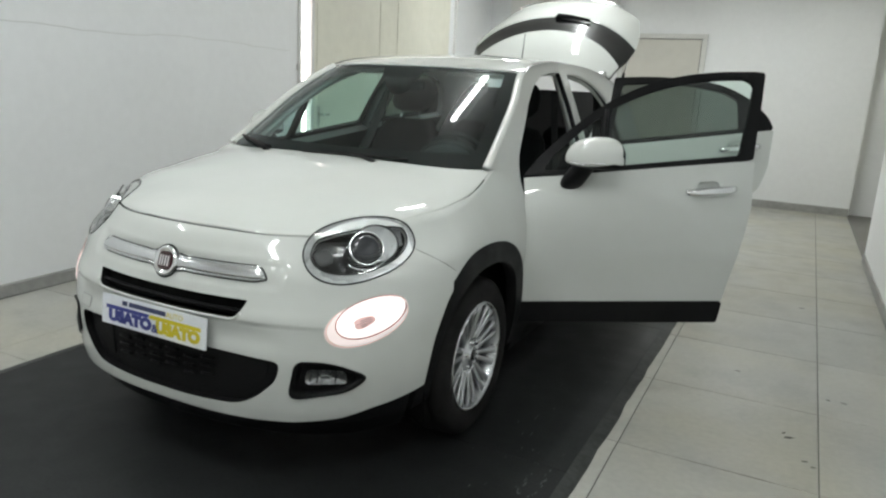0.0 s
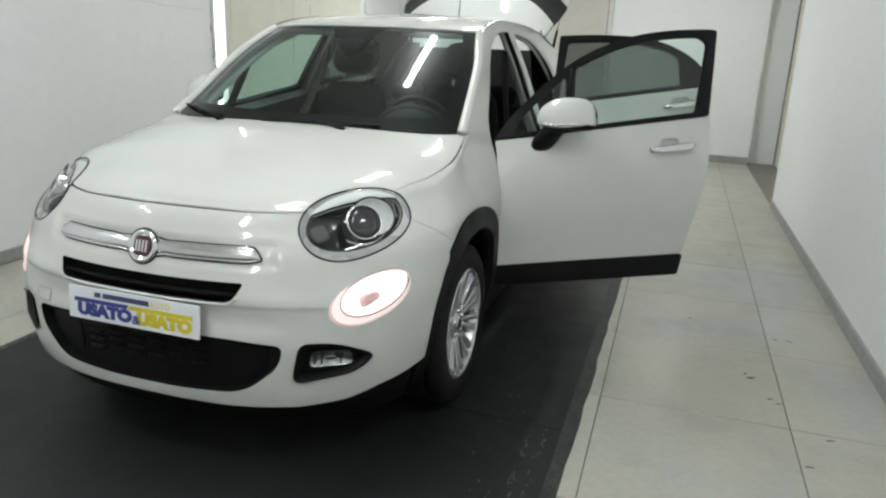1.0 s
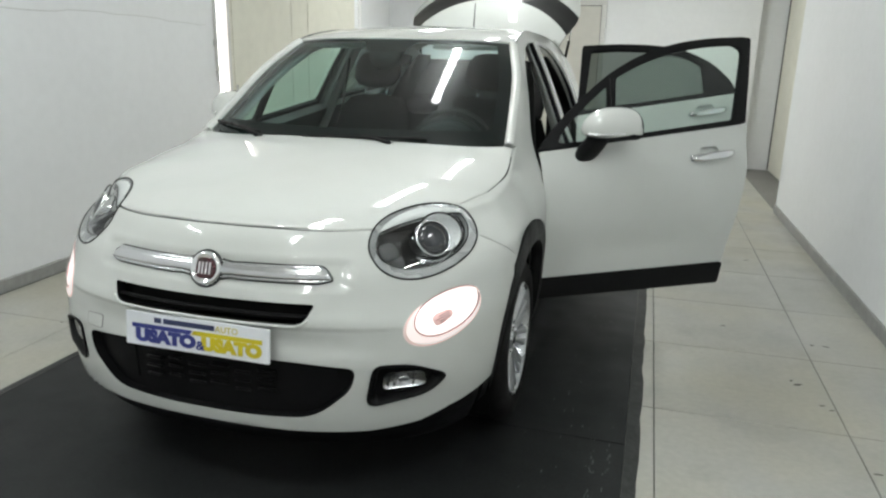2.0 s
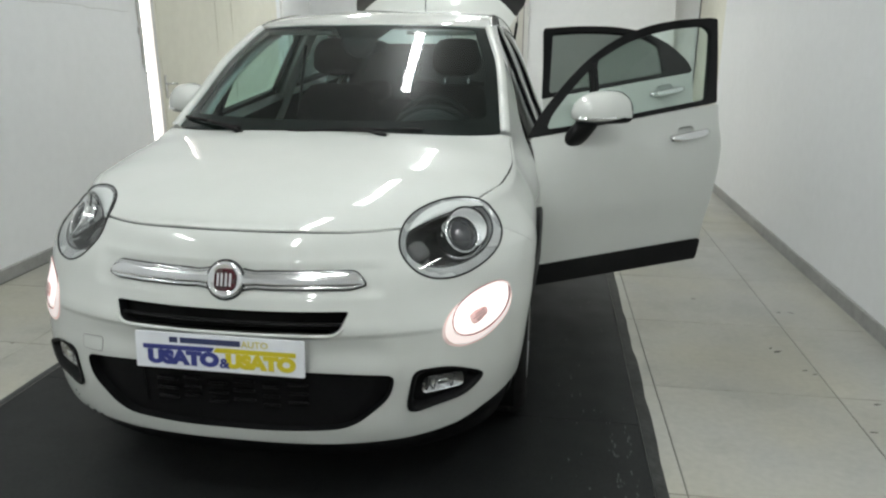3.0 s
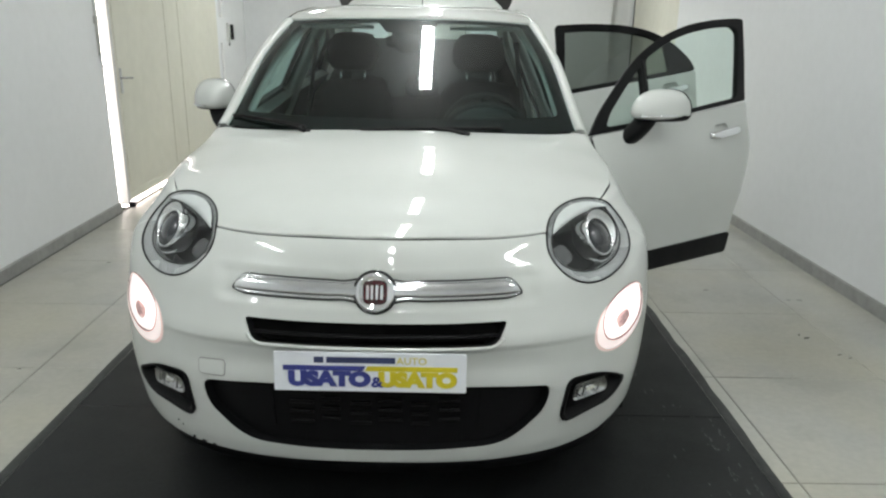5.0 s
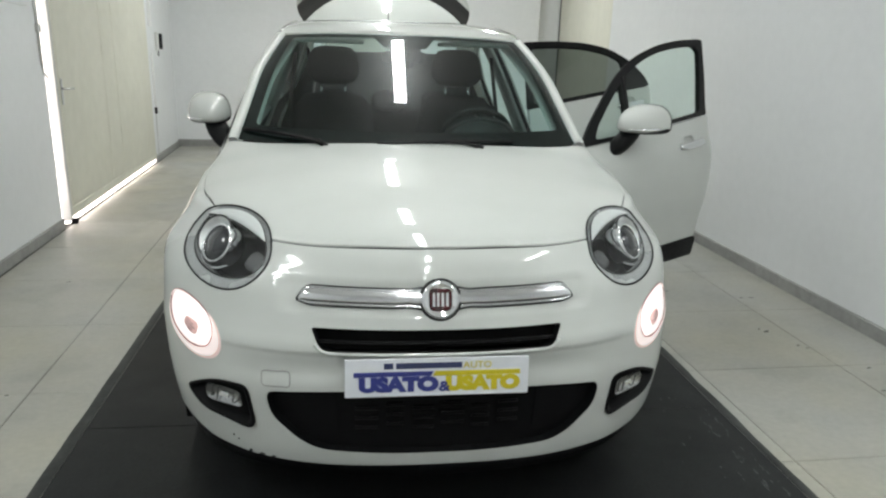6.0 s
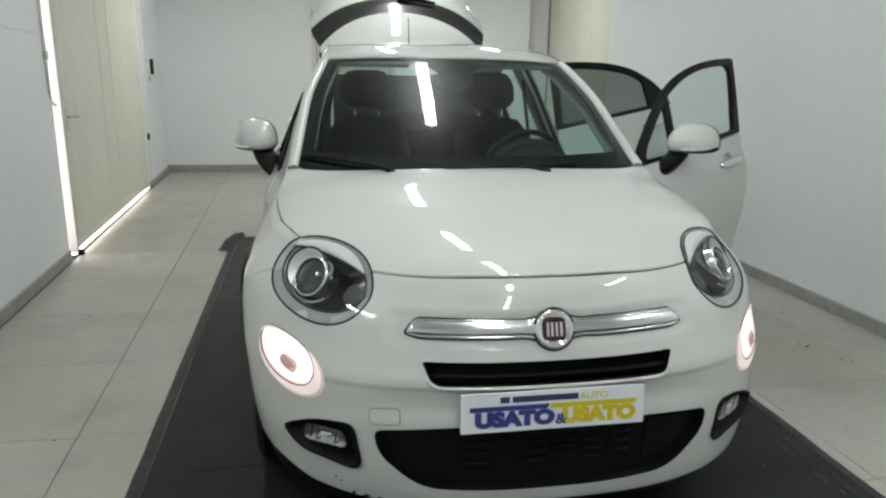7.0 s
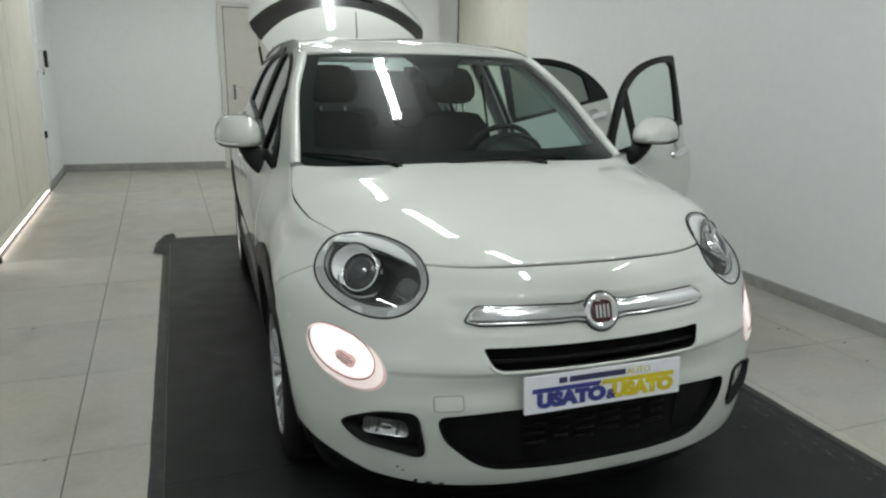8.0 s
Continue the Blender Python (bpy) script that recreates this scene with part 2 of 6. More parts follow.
def surf(name, F, outer, holes=(), step=0.02, flange=0.006, flip=False, xf=None, drop=None, snap=(), aspect=(1, 1), e=1e-4):
    """A sheet: the region of F's domain within outer, less the holes, with true edges turned in by flange."""
    from mathutils.geometry import delaunay_2d_cdt
    asp = np.array(aspect, float)
    loops = [resample(np.asarray(q) * asp, step) for q in (outer, *holes)]
    pts, edges = [], []
    for q in loops:
        n0 = len(pts)
        pts += list(q)
        edges += [(n0 + i, n0 + (i + 1) % len(q)) for i in range(len(q))]
    lo, hi = loops[0].min(0), loops[0].max(0)
    gx, gy = np.meshgrid(np.arange(lo[0] + step / 2, hi[0], step), np.arange(lo[1] + step / 2, hi[1], step))
    g = np.stack([gx.ravel(), gy.ravel()], 1)
    keep = inside(g, loops[0])
    for q in loops[1:]:
        keep &= ~inside(g, q)
    g = g[keep]
    bound = np.array(pts)
    near = np.ones(len(g), bool)
    for i in range(0, len(g), 400):
        d = np.linalg.norm(g[i:i + 400, None] - bound[None], axis=2).min(1)
        near[i:i + 400] = d > step * 0.55
    g = g[near]
    verts, _, faces, *_ = delaunay_2d_cdt([Vector(p) for p in list(bound) + list(g)], edges, [], 0, 1e-7)
    uv = np.array([tuple(v) for v in verts])
    tri = np.array([tuple(f) for f in faces if len(f) == 3])
    c = uv[tri].mean(1)
    ok = inside(c, loops[0])
    for q in loops[1:]:
        ok &= ~inside(c, q)
    tri = tri[ok]
    uv = uv / asp
    P = F(uv[:, 0], uv[:, 1])
    N = np.cross(F(uv[:, 0] + e, uv[:, 1]) - F(uv[:, 0] - e, uv[:, 1]), F(uv[:, 0], uv[:, 1] + e) - F(uv[:, 0], uv[:, 1] - e))
    N /= np.linalg.norm(N, axis=1, keepdims=True) + 1e-12
    if drop is not None:
        tri = tri[~drop(P[tri].mean(1))]
        # slivers cut off beside a lamp are left out
        lab = np.arange(len(uv))
        while True:
            low = lab[tri].min(1)
            was = lab.copy()
            np.minimum.at(lab, tri.ravel(), np.repeat(low, 3))
            if (lab == was).all():
                break
        names, count = np.unique(lab[tri[:, 0]], return_counts=True)
        tri = tri[np.isin(lab[tri[:, 0]], names[count > 0.05 * len(tri)])]
    if flip:
        N, tri = -N, tri[:, ::-1]
    used = np.unique(tri)
    back = -np.ones(len(P), int)
    back[used] = np.arange(len(used))
    P, N, tri, uv = P[used], N[used], back[tri], uv[used]
    if snap:
        e1 = np.sort(np.concatenate([tri[:, [0, 1]], tri[:, [1, 2]], tri[:, [2, 0]]]), 1)
        uq, cnt_e = np.unique(e1, axis=0, return_counts=True)
        for i in np.unique(uq[cnt_e == 1]):
            if np.min(np.abs(bound - uv[i] * asp).sum(1)) < 1e-5:
                continue
            for m, poly in snap:
                mi = np.array(m.inverted())
                q, nl = mi[:3, :3] @ P[i] + mi[:3, 3], mi[:3, :3] @ N[i]
                a, b = poly, np.roll(poly, -1, 0)
                t = np.clip(np.sum((q[:2] - a) * (b - a), 1) / np.sum((b - a) ** 2, 1), 0, 1)[:, None]
                near_p = a + (b - a) * t
                k = np.argmin(np.linalg.norm(near_p - q[:2], axis=1))
                d = near_p[k] - q[:2]
                if np.linalg.norm(d) < 0.02 and abs(q[2]) < 0.16:
                    dz = -(nl[0] * d[0] + nl[1] * d[1]) / (nl[2] if abs(nl[2]) > 0.3 else 0.3)
                    q = np.array([*near_p[k], q[2] + np.clip(dz, -0.012, 0.012)])
                    mm = np.array(m)
                    P[i] = mm[:3, :3] @ q + mm[:3, 3]
                    break
    a = P[tri]
    fn = np.cross(a[:, 1] - a[:, 0], a[:, 2] - a[:, 0])
    if np.sum(fn * N[tri[:, 0]]) < 0:
        tri = tri[:, ::-1]
    V, NN, Fc = [P], [N], [tuple(t) for t in tri]
    if flange:
        cnt = {}
        for t in tri:
            for i in range(3):
                k = (t[i], t[(i + 1) % 3])
                cnt[k] = cnt.get(k, 0) + 1
        n, inner_of, inner_p, inner_n = len(P), {}, [], []
        for (i, j) in cnt:
            if (j, i) not in cnt:
                side = np.cross(P[j] - P[i], N[i])
                side /= np.linalg.norm(side) + 1e-12
                for k in (i, j):
                    if k not in inner_of:
                        inner_of[k] = n + len(inner_p)
                        inner_p.append(P[k] - N[k] * flange)
                        inner_n.append(side)
                Fc.append((j, i, inner_of[i], inner_of[j]))
        V.append(np.array(inner_p))
        NN.append(np.array(inner_n))
    V, NN = np.concatenate(V), np.concatenate(NN)
    if xf is not None:
        R = np.array(xf)
        V, NN = V @ R[:3, :3].T + R[:3, 3], NN @ R[:3, :3].T
    return mesh_of(name, V, Fc, NN)


def loft(name, rows, closed=False, cap=False, xf=None):
    """A skin over rows of points."""
    rows = [np.asarray(r, float) for r in rows]
    n = len(rows[0])
    V = np.concatenate(rows)
    if xf is not None:
        R = np.array(xf)
        V = V @ R[:3, :3].T + R[:3, 3]
    F = []
    for i in range(len(rows) - 1):
        for j in range(n if closed else n - 1):
            k = (j + 1) % n
            F.append((i * n + j, i * n + k, (i + 1) * n + k, (i + 1) * n + j))
    if cap:
        F += [tuple(range(n))[::-1], tuple((len(rows) - 1) * n + j for j in range(n))]
    me = mesh_of(name, V, F)
    bm = bmesh.new()
    bm.from_mesh(me)
    bmesh.ops.recalc_face_normals(bm, faces=bm.faces)
    bm.to_mesh(me)
    bm.free()
    return me


def box(x0, y0, z0, x1, y1, z1, bevel=0.0, seg=2):
    bm = bmesh.new()
    bmesh.ops.create_cube(bm, size=1.0, matrix=Matrix.Translation(((x0 + x1) / 2, (y0 + y1) / 2, (z0 + z1) / 2)) @ Matrix.Diagonal((x1 - x0, y1 - y0, z1 - z0, 1)))
    if bevel:
        bmesh.ops.bevel(bm, geom=list(bm.edges), offset=bevel, segments=seg, profile=0.5, affect="EDGES")
    return bm


def tube(name, path, radius, n=10, closed=False, cap=True, flat=1.0, up=(0, 0, 1)):
    """A round or flattened bar along a path; radius may be one number a point."""
    path = [Vector(p) for p in path]
    rad = [radius] * len(path) if np.isscalar(radius) else radius
    rows = []
    for i, p in enumerate(path):
        a = path[i - 1] if (i or closed) else p
        b = path[(i + 1) % len(path)] if (i < len(path) - 1 or closed) else p
        d = (b - a).normalized()
        s = d.cross(Vector(up))
        s = s.normalized() if s.length > 1e-6 else Vector((1, 0, 0))
        u = s.cross(d).normalized()
        rows.append([p + rad[i] * (math.cos(t) * s + flat * math.sin(t) * u) for t in np.linspace(0, 2 * np.pi, n, endpoint=False)])
    if closed:
        rows.append(rows[0])
    return loft(name, rows, closed=True, cap=cap and not closed)


def lathe(name, prof, n=48):
    """Turned about the local x axis: prof is (x, radius)."""
    t = np.linspace(0, 2 * np.pi, n, endpoint=False)
    return loft(name, [[(x, r * math.cos(a), r * math.sin(a)) for a in t] for x, r in prof], closed=True)


def slab(name, poly, thick, m=None, bevel=0.002):
    """A flat plate: a polygon in the local x-y plane, raised by thick along z, its top edge bevelled."""
    q = np.asarray(poly, float)
    c = q.mean(0)
    inner = c + (q - c) * (1 - bevel / max(1e-6, np.abs(q - c).max()))
    z = lambda r, h: [(x, y, h) for x, y in r]
    rows = [z(q, 0), z(q, thick - bevel), z(inner, thick)]
    n = len(q)
    V = np.concatenate([np.asarray(r) for r in rows])
    F = [(i * n + j, i * n + (j + 1) % n, (i + 1) * n + (j + 1) % n, (i + 1) * n + j) for i in range(2) for j in range(n)]
    F += [tuple(2 * n + j for j in range(n)), tuple(range(n))[::-1]]
    if m is not None:
        R = np.array(m)
        V = V @ R[:3, :3].T + R[:3, 3]
    return mesh_of(name, V, F, smooth_faces=False)


def axes(origin, ex, ez):
    """A pose from an origin, a local x and a local z direction."""
    z = Vector(ez).normalized()
    x = Vector(ex)
    x = (x - z * x.dot(z)).normalized()
    y = z.cross(x)
    return Matrix(((x.x, y.x, z.x, origin[0]), (x.y, y.y, z.y, origin[1]), (x.z, y.z, z.z, origin[2]), (0, 0, 0, 1)))


# ---- the room ----
CEIL_Z = 3.0


def left_x(y):
    return -2.36 - 0.063 * y


def wall(name, a, b, thick, z0=0.0, z1=CEIL_Z, material=WALL, label="white painted plaster wall"):
    """A wall on the line a-b, its thickness to the right of the way from a to b."""
    a, b = Vector((*a, 0)), Vector((*b, 0))
    d = (b - a).normalized()
    n = Vector((d.y, -d.x, 0))
    bm = bmesh.new()
    lo = [bm.verts.new((p.x, p.y, z0)) for p in (a, b, b + n * thick, a + n * thick)]
    hi = [bm.verts.new((p.x, p.y, z1)) for p in (a, b, b + n * thick, a + n * thick)]
    bm.faces.new(lo)
    bm.faces.new(hi[::-1])
    for i in range(4):
        bm.faces.new((lo[i], lo[i - 1], hi[i - 1], hi[i]))
    bmesh.ops.recalc_face_normals(bm, faces=bm.faces)
    return tagged(part(name, bm, material), label, "wall", kind="structure")


DOOR_A, DOOR_B, DOOR_TOP = 4.0, 7.62, 2.75
wall("wall_west", (left_x(DOOR_A), DOOR_A), (left_x(-4.5), -4.5), 0.2)
wall("wall_west", (left_x(9.4), 9.4), (left_x(DOOR_B), DOOR_B), 0.2)
wall("wall_west", (left_x(DOOR_B), DOOR_B), (left_x(DOOR_A), DOOR_A), 0.2, DOOR_TOP)
wall("wall_east", (2.64, -4.5), (2.64, 6.05), 0.2)
wall("wall_north", (2.655, 9.3), (left_x(9.3), 9.3), 0.2)
wall("wall_passage", (3.29, 9.5), (2.655, 9.5), 0.2)
wall("wall_passage", (3.09, 6.05), (3.09, 9.5), 0.2)
wall("wall_passage", (2.84, 6.05), (3.29, 6.05), 0.2)
wall("wall_south", (left_x(-4.5), -4.5), (2.64, -4.5), 0.2)
tagged(part("ceiling", box(-3.4, -4.7, CEIL_Z, 4.3, 9.5, CEIL_Z + 0.15), CEIL), "plain white painted ceiling", "ceiling", kind="structure")


def skirting(a, b, h=0.085, t=0.014):
    """A skirting board in front of a wall, to the left of the way from a to b."""
    a, b = Vector((*a, 0)), Vector((*b, 0))
    d = (b - a).normalized()
    n = Vector((-d.y, d.x, 0))
    rows = [[p + n * o + Vector((0, 0, z)) for o, z in ((0.001, 0), (t, 0), (t, h - 0.008), (t - 0.006, h), (0.001, h))] for p in (a, b)]
    ob = part("baseboard", loft("baseboard", rows, closed=True, cap=True), BASE)
    for p in ob.data.polygons:
        p.use_smooth = False
    return tagged(ob, "grey tile skirting board along the wall foot", "baseboard", kind="structure")


skirting((left_x(DOOR_A), DOOR_A), (left_x(-4.5), -4.5))
skirting((left_x(9.3), 9.3), (left_x(DOOR_B), DOOR_B))
skirting((2.64, -4.5), (2.64, 6.05))
skirting((2.655, 9.3), (0.52, 9.3), 0.11)
skirting((-0.75, 9.3), (left_x(9.3), 9.3), 0.11)


def ceiling_lamp_or_fill(x, y, length=0.86, wide=0.095):
    """A surface-mounted strip lamp, some only added fill: white pan, glowing diffuser, two end caps."""
    t = thing("ceiling_lamp_or_fill", "white surface-mounted strip lamp with a glowing diffuser, off the middle row only added fill", "ceiling lamp", "lamps along the ceiling", m=pose(x, y, CEIL_Z))
    part("pan", box(-wide / 2 - 0.02, -length / 2 - 0.02, -0.035, wide / 2 + 0.02, length / 2 + 0.02, -0.002, 0.004), WHITE_PLASTIC, t)
    part("diffuser", box(-wide / 2, -length / 2, -0.075, wide / 2, length / 2, -0.037, 0.012), TUBE, t, "glowing white diffuser")
    for s in (-1, 1):
        y0, y1 = sorted((s * (length / 2 + 0.002), s * (length / 2 + 0.02)))
        part("end_cap", box(-wide / 2 - 0.01, y0, -0.078, wide / 2 + 0.01, y1, -0.037, 0.003), WHITE_PLASTIC, t)
    return t


# the row at x 0.06 shows in reflections; the last four are unseen added fill
for lx, ly in ((0.06, -3.0), (0.06, -1.3), (0.06, 0.43), (0.06, 2.16), (0.06, 3.89), (0.06, 5.62), (0.06, 7.35), (1.7, 7.6), (-1.6, 7.2), (2.15, -0.85), (-2.25, -1.0)):
    ceiling_lamp_or_fill(lx, ly)


# the big beige metal door, standing a little open on the daylight
def big_door():
    t = thing("door_1", "large beige metal door, slightly ajar, daylight round its edges", "door", kind="structure",
              m=pose(left_x(DOOR_A) + 0.012, DOOR_A, 0, 0, 0, 3.61))
    y0, y1 = 0.15, 3.615
    part("door_leaf", box(-0.055, y0, 0.055, 0.0, y1, DOOR_TOP - 0.03, 0.004), BEIGE, t)
    for a, b in ((y0 + 0.09, y0 + 1.38), (y0 + 1.40, y0 + 1.83), (y0 + 1.85, y1 - 0.06)):
        part("panel", box(-0.004, a, 0.16, 0.007, b, DOOR_TOP - 0.14, 0.003), BEIGE, t)
    part("kick_plate", box(-0.002, y0 + 0.02, 0.058, 0.010, y1 - 0.02, 0.13, 0.003), BEIGE, t)
    part("edge_strip", box(-0.058, y0 - 0.012, 0.03, 0.012, y0 + 0.035, DOOR_TOP - 0.03, 0.004), FRAME_GREY, t)
    h = part("handle_plate", box(0.006, y0 + 0.10, 0.98, 0.014, y0 + 0.14, 1.19, 0.003), CHROME, t, "steel handle plate")
    part("lever", tube("lever", [(0.014, y0 + 0.12, 1.11), (0.055, y0 + 0.12, 1.11), (0.06, y0 + 0.14, 1.11), (0.06, y0 + 0.25, 1.105)], 0.009), CHROME, h)
    part("floor_bolt", box(0.002, y0 - 0.005, 0.004, 0.05, y0 + 0.05, 0.05, 0.006), BLACK, t, "black rubber foot bolt")
    return t


big_door()
# second quad glows in place of sunlight on the ground and under the leaf
out = bmesh.new()
for quad in (((-0.62, -0.3, 0.0), (-0.62, 4.2, 0.0), (-0.62, 4.2, 3.0), (-0.62, -0.3, 3.0)), ((-0.62, 0.155, 0.008), (-0.003, 0.155, 0.008), (-0.003, 3.60, 0.008), (-0.62, 3.60, 0.008))):
    out.faces.new([out.verts.new(p) for p in quad])
tagged(part("backdrop", out, DAYLIGHT, m=pose(left_x(DOOR_A), DOOR_A, 0, 0, 0, 3.61)), "glowing backdrop of daylight, and a glowing sheet for sunlight on the ground and threshold", "backdrop", kind="structure")
tagged(part("sill", box(-0.199, 0.0, -0.06, 0.0, 3.63, -0.004), STEP_GREY, m=pose(left_x(DOOR_A), DOOR_A, 0, 0, 0, 3.61)), "grey stone door sill", "sill", kind="structure")

# conduit and hook on the wall beside the door
cn = thing("wall_conduit", "thin grey conduit with a hook on the white wall", "conduit", m=pose(left_x(3.93) + 0.012, 3.93, 1.3))
part("pipe", tube("pipe", [(0, 0, 0.0), (0, 0, 0.5), (0, 0.0, 1.2)], 0.009), FRAME_GREY, cn)
part("hook", tube("hook", [(0, -0.01, 0.02), (0.012, -0.02, -0.05), (0.03, -0.01, -0.09), (0.03, 0.02, -0.08)], 0.008), CHROME, cn)
part("clip", box(-0.012, -0.02, 0.24, 0.016, 0.02, 0.30, 0.003), FRAME_GREY, cn)

# crack in the plaster, a shallow ragged line on the west wall
crack_rng = random.Random(4)
ck = [(left_x(y) + 0.0015, y, 1.70 + 0.012 * math.sin(3 * y) + crack_rng.uniform(-0.008, 0.008) + 0.012 * (y - 1)) for y in np.arange(0.5, 3.9, 0.11)]
tagged(part("wall_crack", tube("wall_crack", ck, 0.0022, n=4), FRAME_GREY), "fine ragged crack across the white plaster wall", "crack", kind="structure")

# the intercom and its trunking
ic = thing("intercom", "white wall intercom with a dark handset cradle", "intercom", m=pose(left_x(8.15), 8.15, 1.54, 0, 0, 3.6))
part("body", box(0.001, -0.05, -0.12, 0.045, 0.05, 0.12, 0.012, 3), WHITE_PLASTIC, ic)
hs = part("handset", box(0.046, 0.005, -0.10, 0.085, 0.06, 0.10, 0.014, 3), DARK_TRIM, ic, "dark grey handset")
part("cord", tube("cord", [(0.03, 0.0, -0.121), (0.035, 0.01, -0.16), (0.03, 0.02, -0.19), (0.02, 0.0, -0.16)], 0.005), DARK_TRIM, ic)
tk = thing("cable_trunking", "narrow white cable trunking fixed to the wall", "cable trunking", m=pose(left_x(7.80), 7.80, 0, 0, 0, 3.6))
part("upper_run", box(0.001, -0.022, 1.72, 0.040, 0.022, CEIL_Z - 0.002, 0.003), TRUNK_WHITE, tk)
part("lower_run", box(0.001, -0.016, 0.71, 0.026, 0.016, 1.40, 0.003), TRUNK_WHITE, tk)
part("foot_run", tube("foot_run", [(0.008, 0.0, 0.62), (0.008, 0.004, 0.4), (0.008, 0.0, 0.09)], 0.006, n=6), FRAME_GREY, tk, "thin grey cable")
part("socket", box(0.001, -0.022, 0.62, 0.03, 0.022, 0.70, 0.004), DARK_TRIM, tk, "small dark socket")


def inner_door(x0, x1, y, top, material, handle_x, label, name, jamb=0.07):
    """A door in its frame, facing the camera's side of a wall at y."""
    t = thing(name, label, "door", kind="structure", m=pose(0, y, 0))
    for a, b in ((x0, x0 + jamb), (x1 - jamb, x1)):
        part("jamb", box(a, -0.045, 0.0, b, -0.001, top, 0.004), FRAME_GREY, t)
    part("head", box(x0, -0.045, top + 0.001, x1, -0.001, top + jamb, 0.004), FRAME_GREY, t)
    part("door_leaf", box(x0 + jamb + 0.010, -0.032, 0.012, x1 - jamb - 0.010, -0.002, top - 0.010, 0.003), material, t)
    part("rebate", box(x0 + jamb - 0.004, -0.0018, 0.01, x1 - jamb + 0.004, -0.0006, top + 0.002), LINER, t)
    if handle_x:
        hp = part("handle_plate", box(handle_x - 0.02, -0.040, 1.02, handle_x + 0.02, -0.0325, 1.24, 0.003), CHROME, t)
        part("lever", tube("lever", [(handle_x, -0.04, 1.20), (handle_x, -0.08, 1.20), (handle_x + 0.02, -0.085, 1.20), (handle_x + 0.13, -0.085, 1.195)], 0.009), CHROME, hp)
    return t


inner_door(-0.745, 0.515, 9.3, 2.335, CREAM, -0.56, "closed cream interior door in a painted frame", "door_2")
t3 = thing("door_3", "beige metal door along the side of the passage", "door", kind="structure", m=pose(3.04, 6.10, 0))
part("door_leaf", box(0, 0, 0.012, 0.045, 3.37, 2.90, 0.004), BEIGE, t3)
part("edge_seal", box(-0.010, 3.371, 0.012, 0.040, 3.392, 2.90), BLACK, t3, "black rubber edge seal")

# air conditioner outline high on the back wall
ac = thing("air_conditioner", "white wall-mounted air conditioner", "air conditioner", m=pose(-1.55, 9.29, 2.62))
part("casing", box(-0.95, -0.22, 0.0, 0.75, -0.002, 0.30, 0.03, 3), WHITE_PLASTIC, ac)
part("flap", box(-0.88, -0.20, -0.004, 0.68, -0.12, -0.0005), FRAME_GREY, ac)

# ---- the floor ----
TX, TY = 0.762, 0.79


def grid_pt(i, j):
    """Corner of the tiling; the courses run a hair out of square with the room."""
    y = 0.31 + TY * j
    x = 1.43 + TX * i
    return x + (x - 1.43) * 0.0155 * (y - 0.8) - 0.004 * y, y + 0.012 * (x - 1.43)


floor_top = -0.004
fl = tagged(part("floor", box(-3.5, -4.8, -0.2, 4.4, 9.6, floor_top), GROUT), "pale stone-look floor tiles with thin dark joints", "floor", kind="structure")
rng = random.Random(7)
for i in range(-7, 4):
    for j in range(-6, 12):
        q = [np.array(grid_pt(a, b)) for a, b in ((i, j), (i + 1, j), (i + 1, j + 1), (i, j + 1))]
        c = sum(q) / 4
        if c[0] < left_x(c[1]) - 0.3 or c[0] > 2.95 or c[1] > 9.6:
            continue
        g, bv = 0.0022, 0.0016
        rows = []
        for gg, zz in ((g, floor_top - 0.004), (g, -bv), (g + bv, 0.0)):
            rows.append([(*(p + np.sign(c - p) * gg), zz) for p in q])
        V = np.concatenate([np.asarray(r) for r in rows])
        F = [(k * 4 + n, k * 4 + (n + 1) % 4, k * 4 + 4 + (n + 1) % 4, k * 4 + 4 + n) for k in range(2) for n in range(4)] + [(8, 9, 10, 11)]
        part("tile", mesh_of("tile", V, F, smooth_faces=False), TILE, fl)
tagged(part("passage_floor", box(2.645, 6.05, -0.003, 3.09, 9.5, 0.003), STEP_GREY), "darker grey stone floor of the side passage", "floor", kind="structure")

# chips and stains on the tiles
for sx, sy, sr, lean in ((2.073, 1.562, 0.017, 0.5), (2.055, 1.60, 0.009, 1.0), (2.139, 1.364, 0.010, 0.3), (2.171, 1.328, 0.007, 0.2), (1.81, 2.274, 0.009, 0.0), (2.112, 3.869, 0.012, 0.4),
                        (2.317, 2.125, 0.011, -0.3), (2.244, 2.124, 0.008, -0.2), (2.222, 0.833, 0.009, 0.1), (2.331, 1.072, 0.010, 0.2), (1.64, -0.35, 0.006, 0.8), (-1.72, 1.05, 0.007, 0.2), (-2.05, 2.6, 0.009, 0.6)):
    ring_a = np.linspace(0, 6.0, 11)
    pts = [np.array((sr * (0.5 + 0.7 * rng.random()) * math.cos(a) * 1.7, sr * (0.5 + 0.7 * rng.random()) * math.sin(a) * 0.6)) for a in ring_a]
    turn = np.array([[math.cos(lean), -math.sin(lean)], [math.sin(lean), math.cos(lean)]])
    pts = [tuple(turn @ p + (sx, sy)) for p in pts]
    tagged(part("floor_stain", slab("floor_stain", pts, 0.0012, bevel=0.0003), GROUT), "small dark scuff on the floor tile", "stain", kind="structure")

# the black mat
mt = thing("floor_mat", "large black rubber floor mat under the car", "mat")
MAT_Y = -1.2
mat_poly = [(-1.285, MAT_Y), (1.366, MAT_Y), (1.385, 4.70), (-1.385, 4.72), (-1.445, 4.62)]


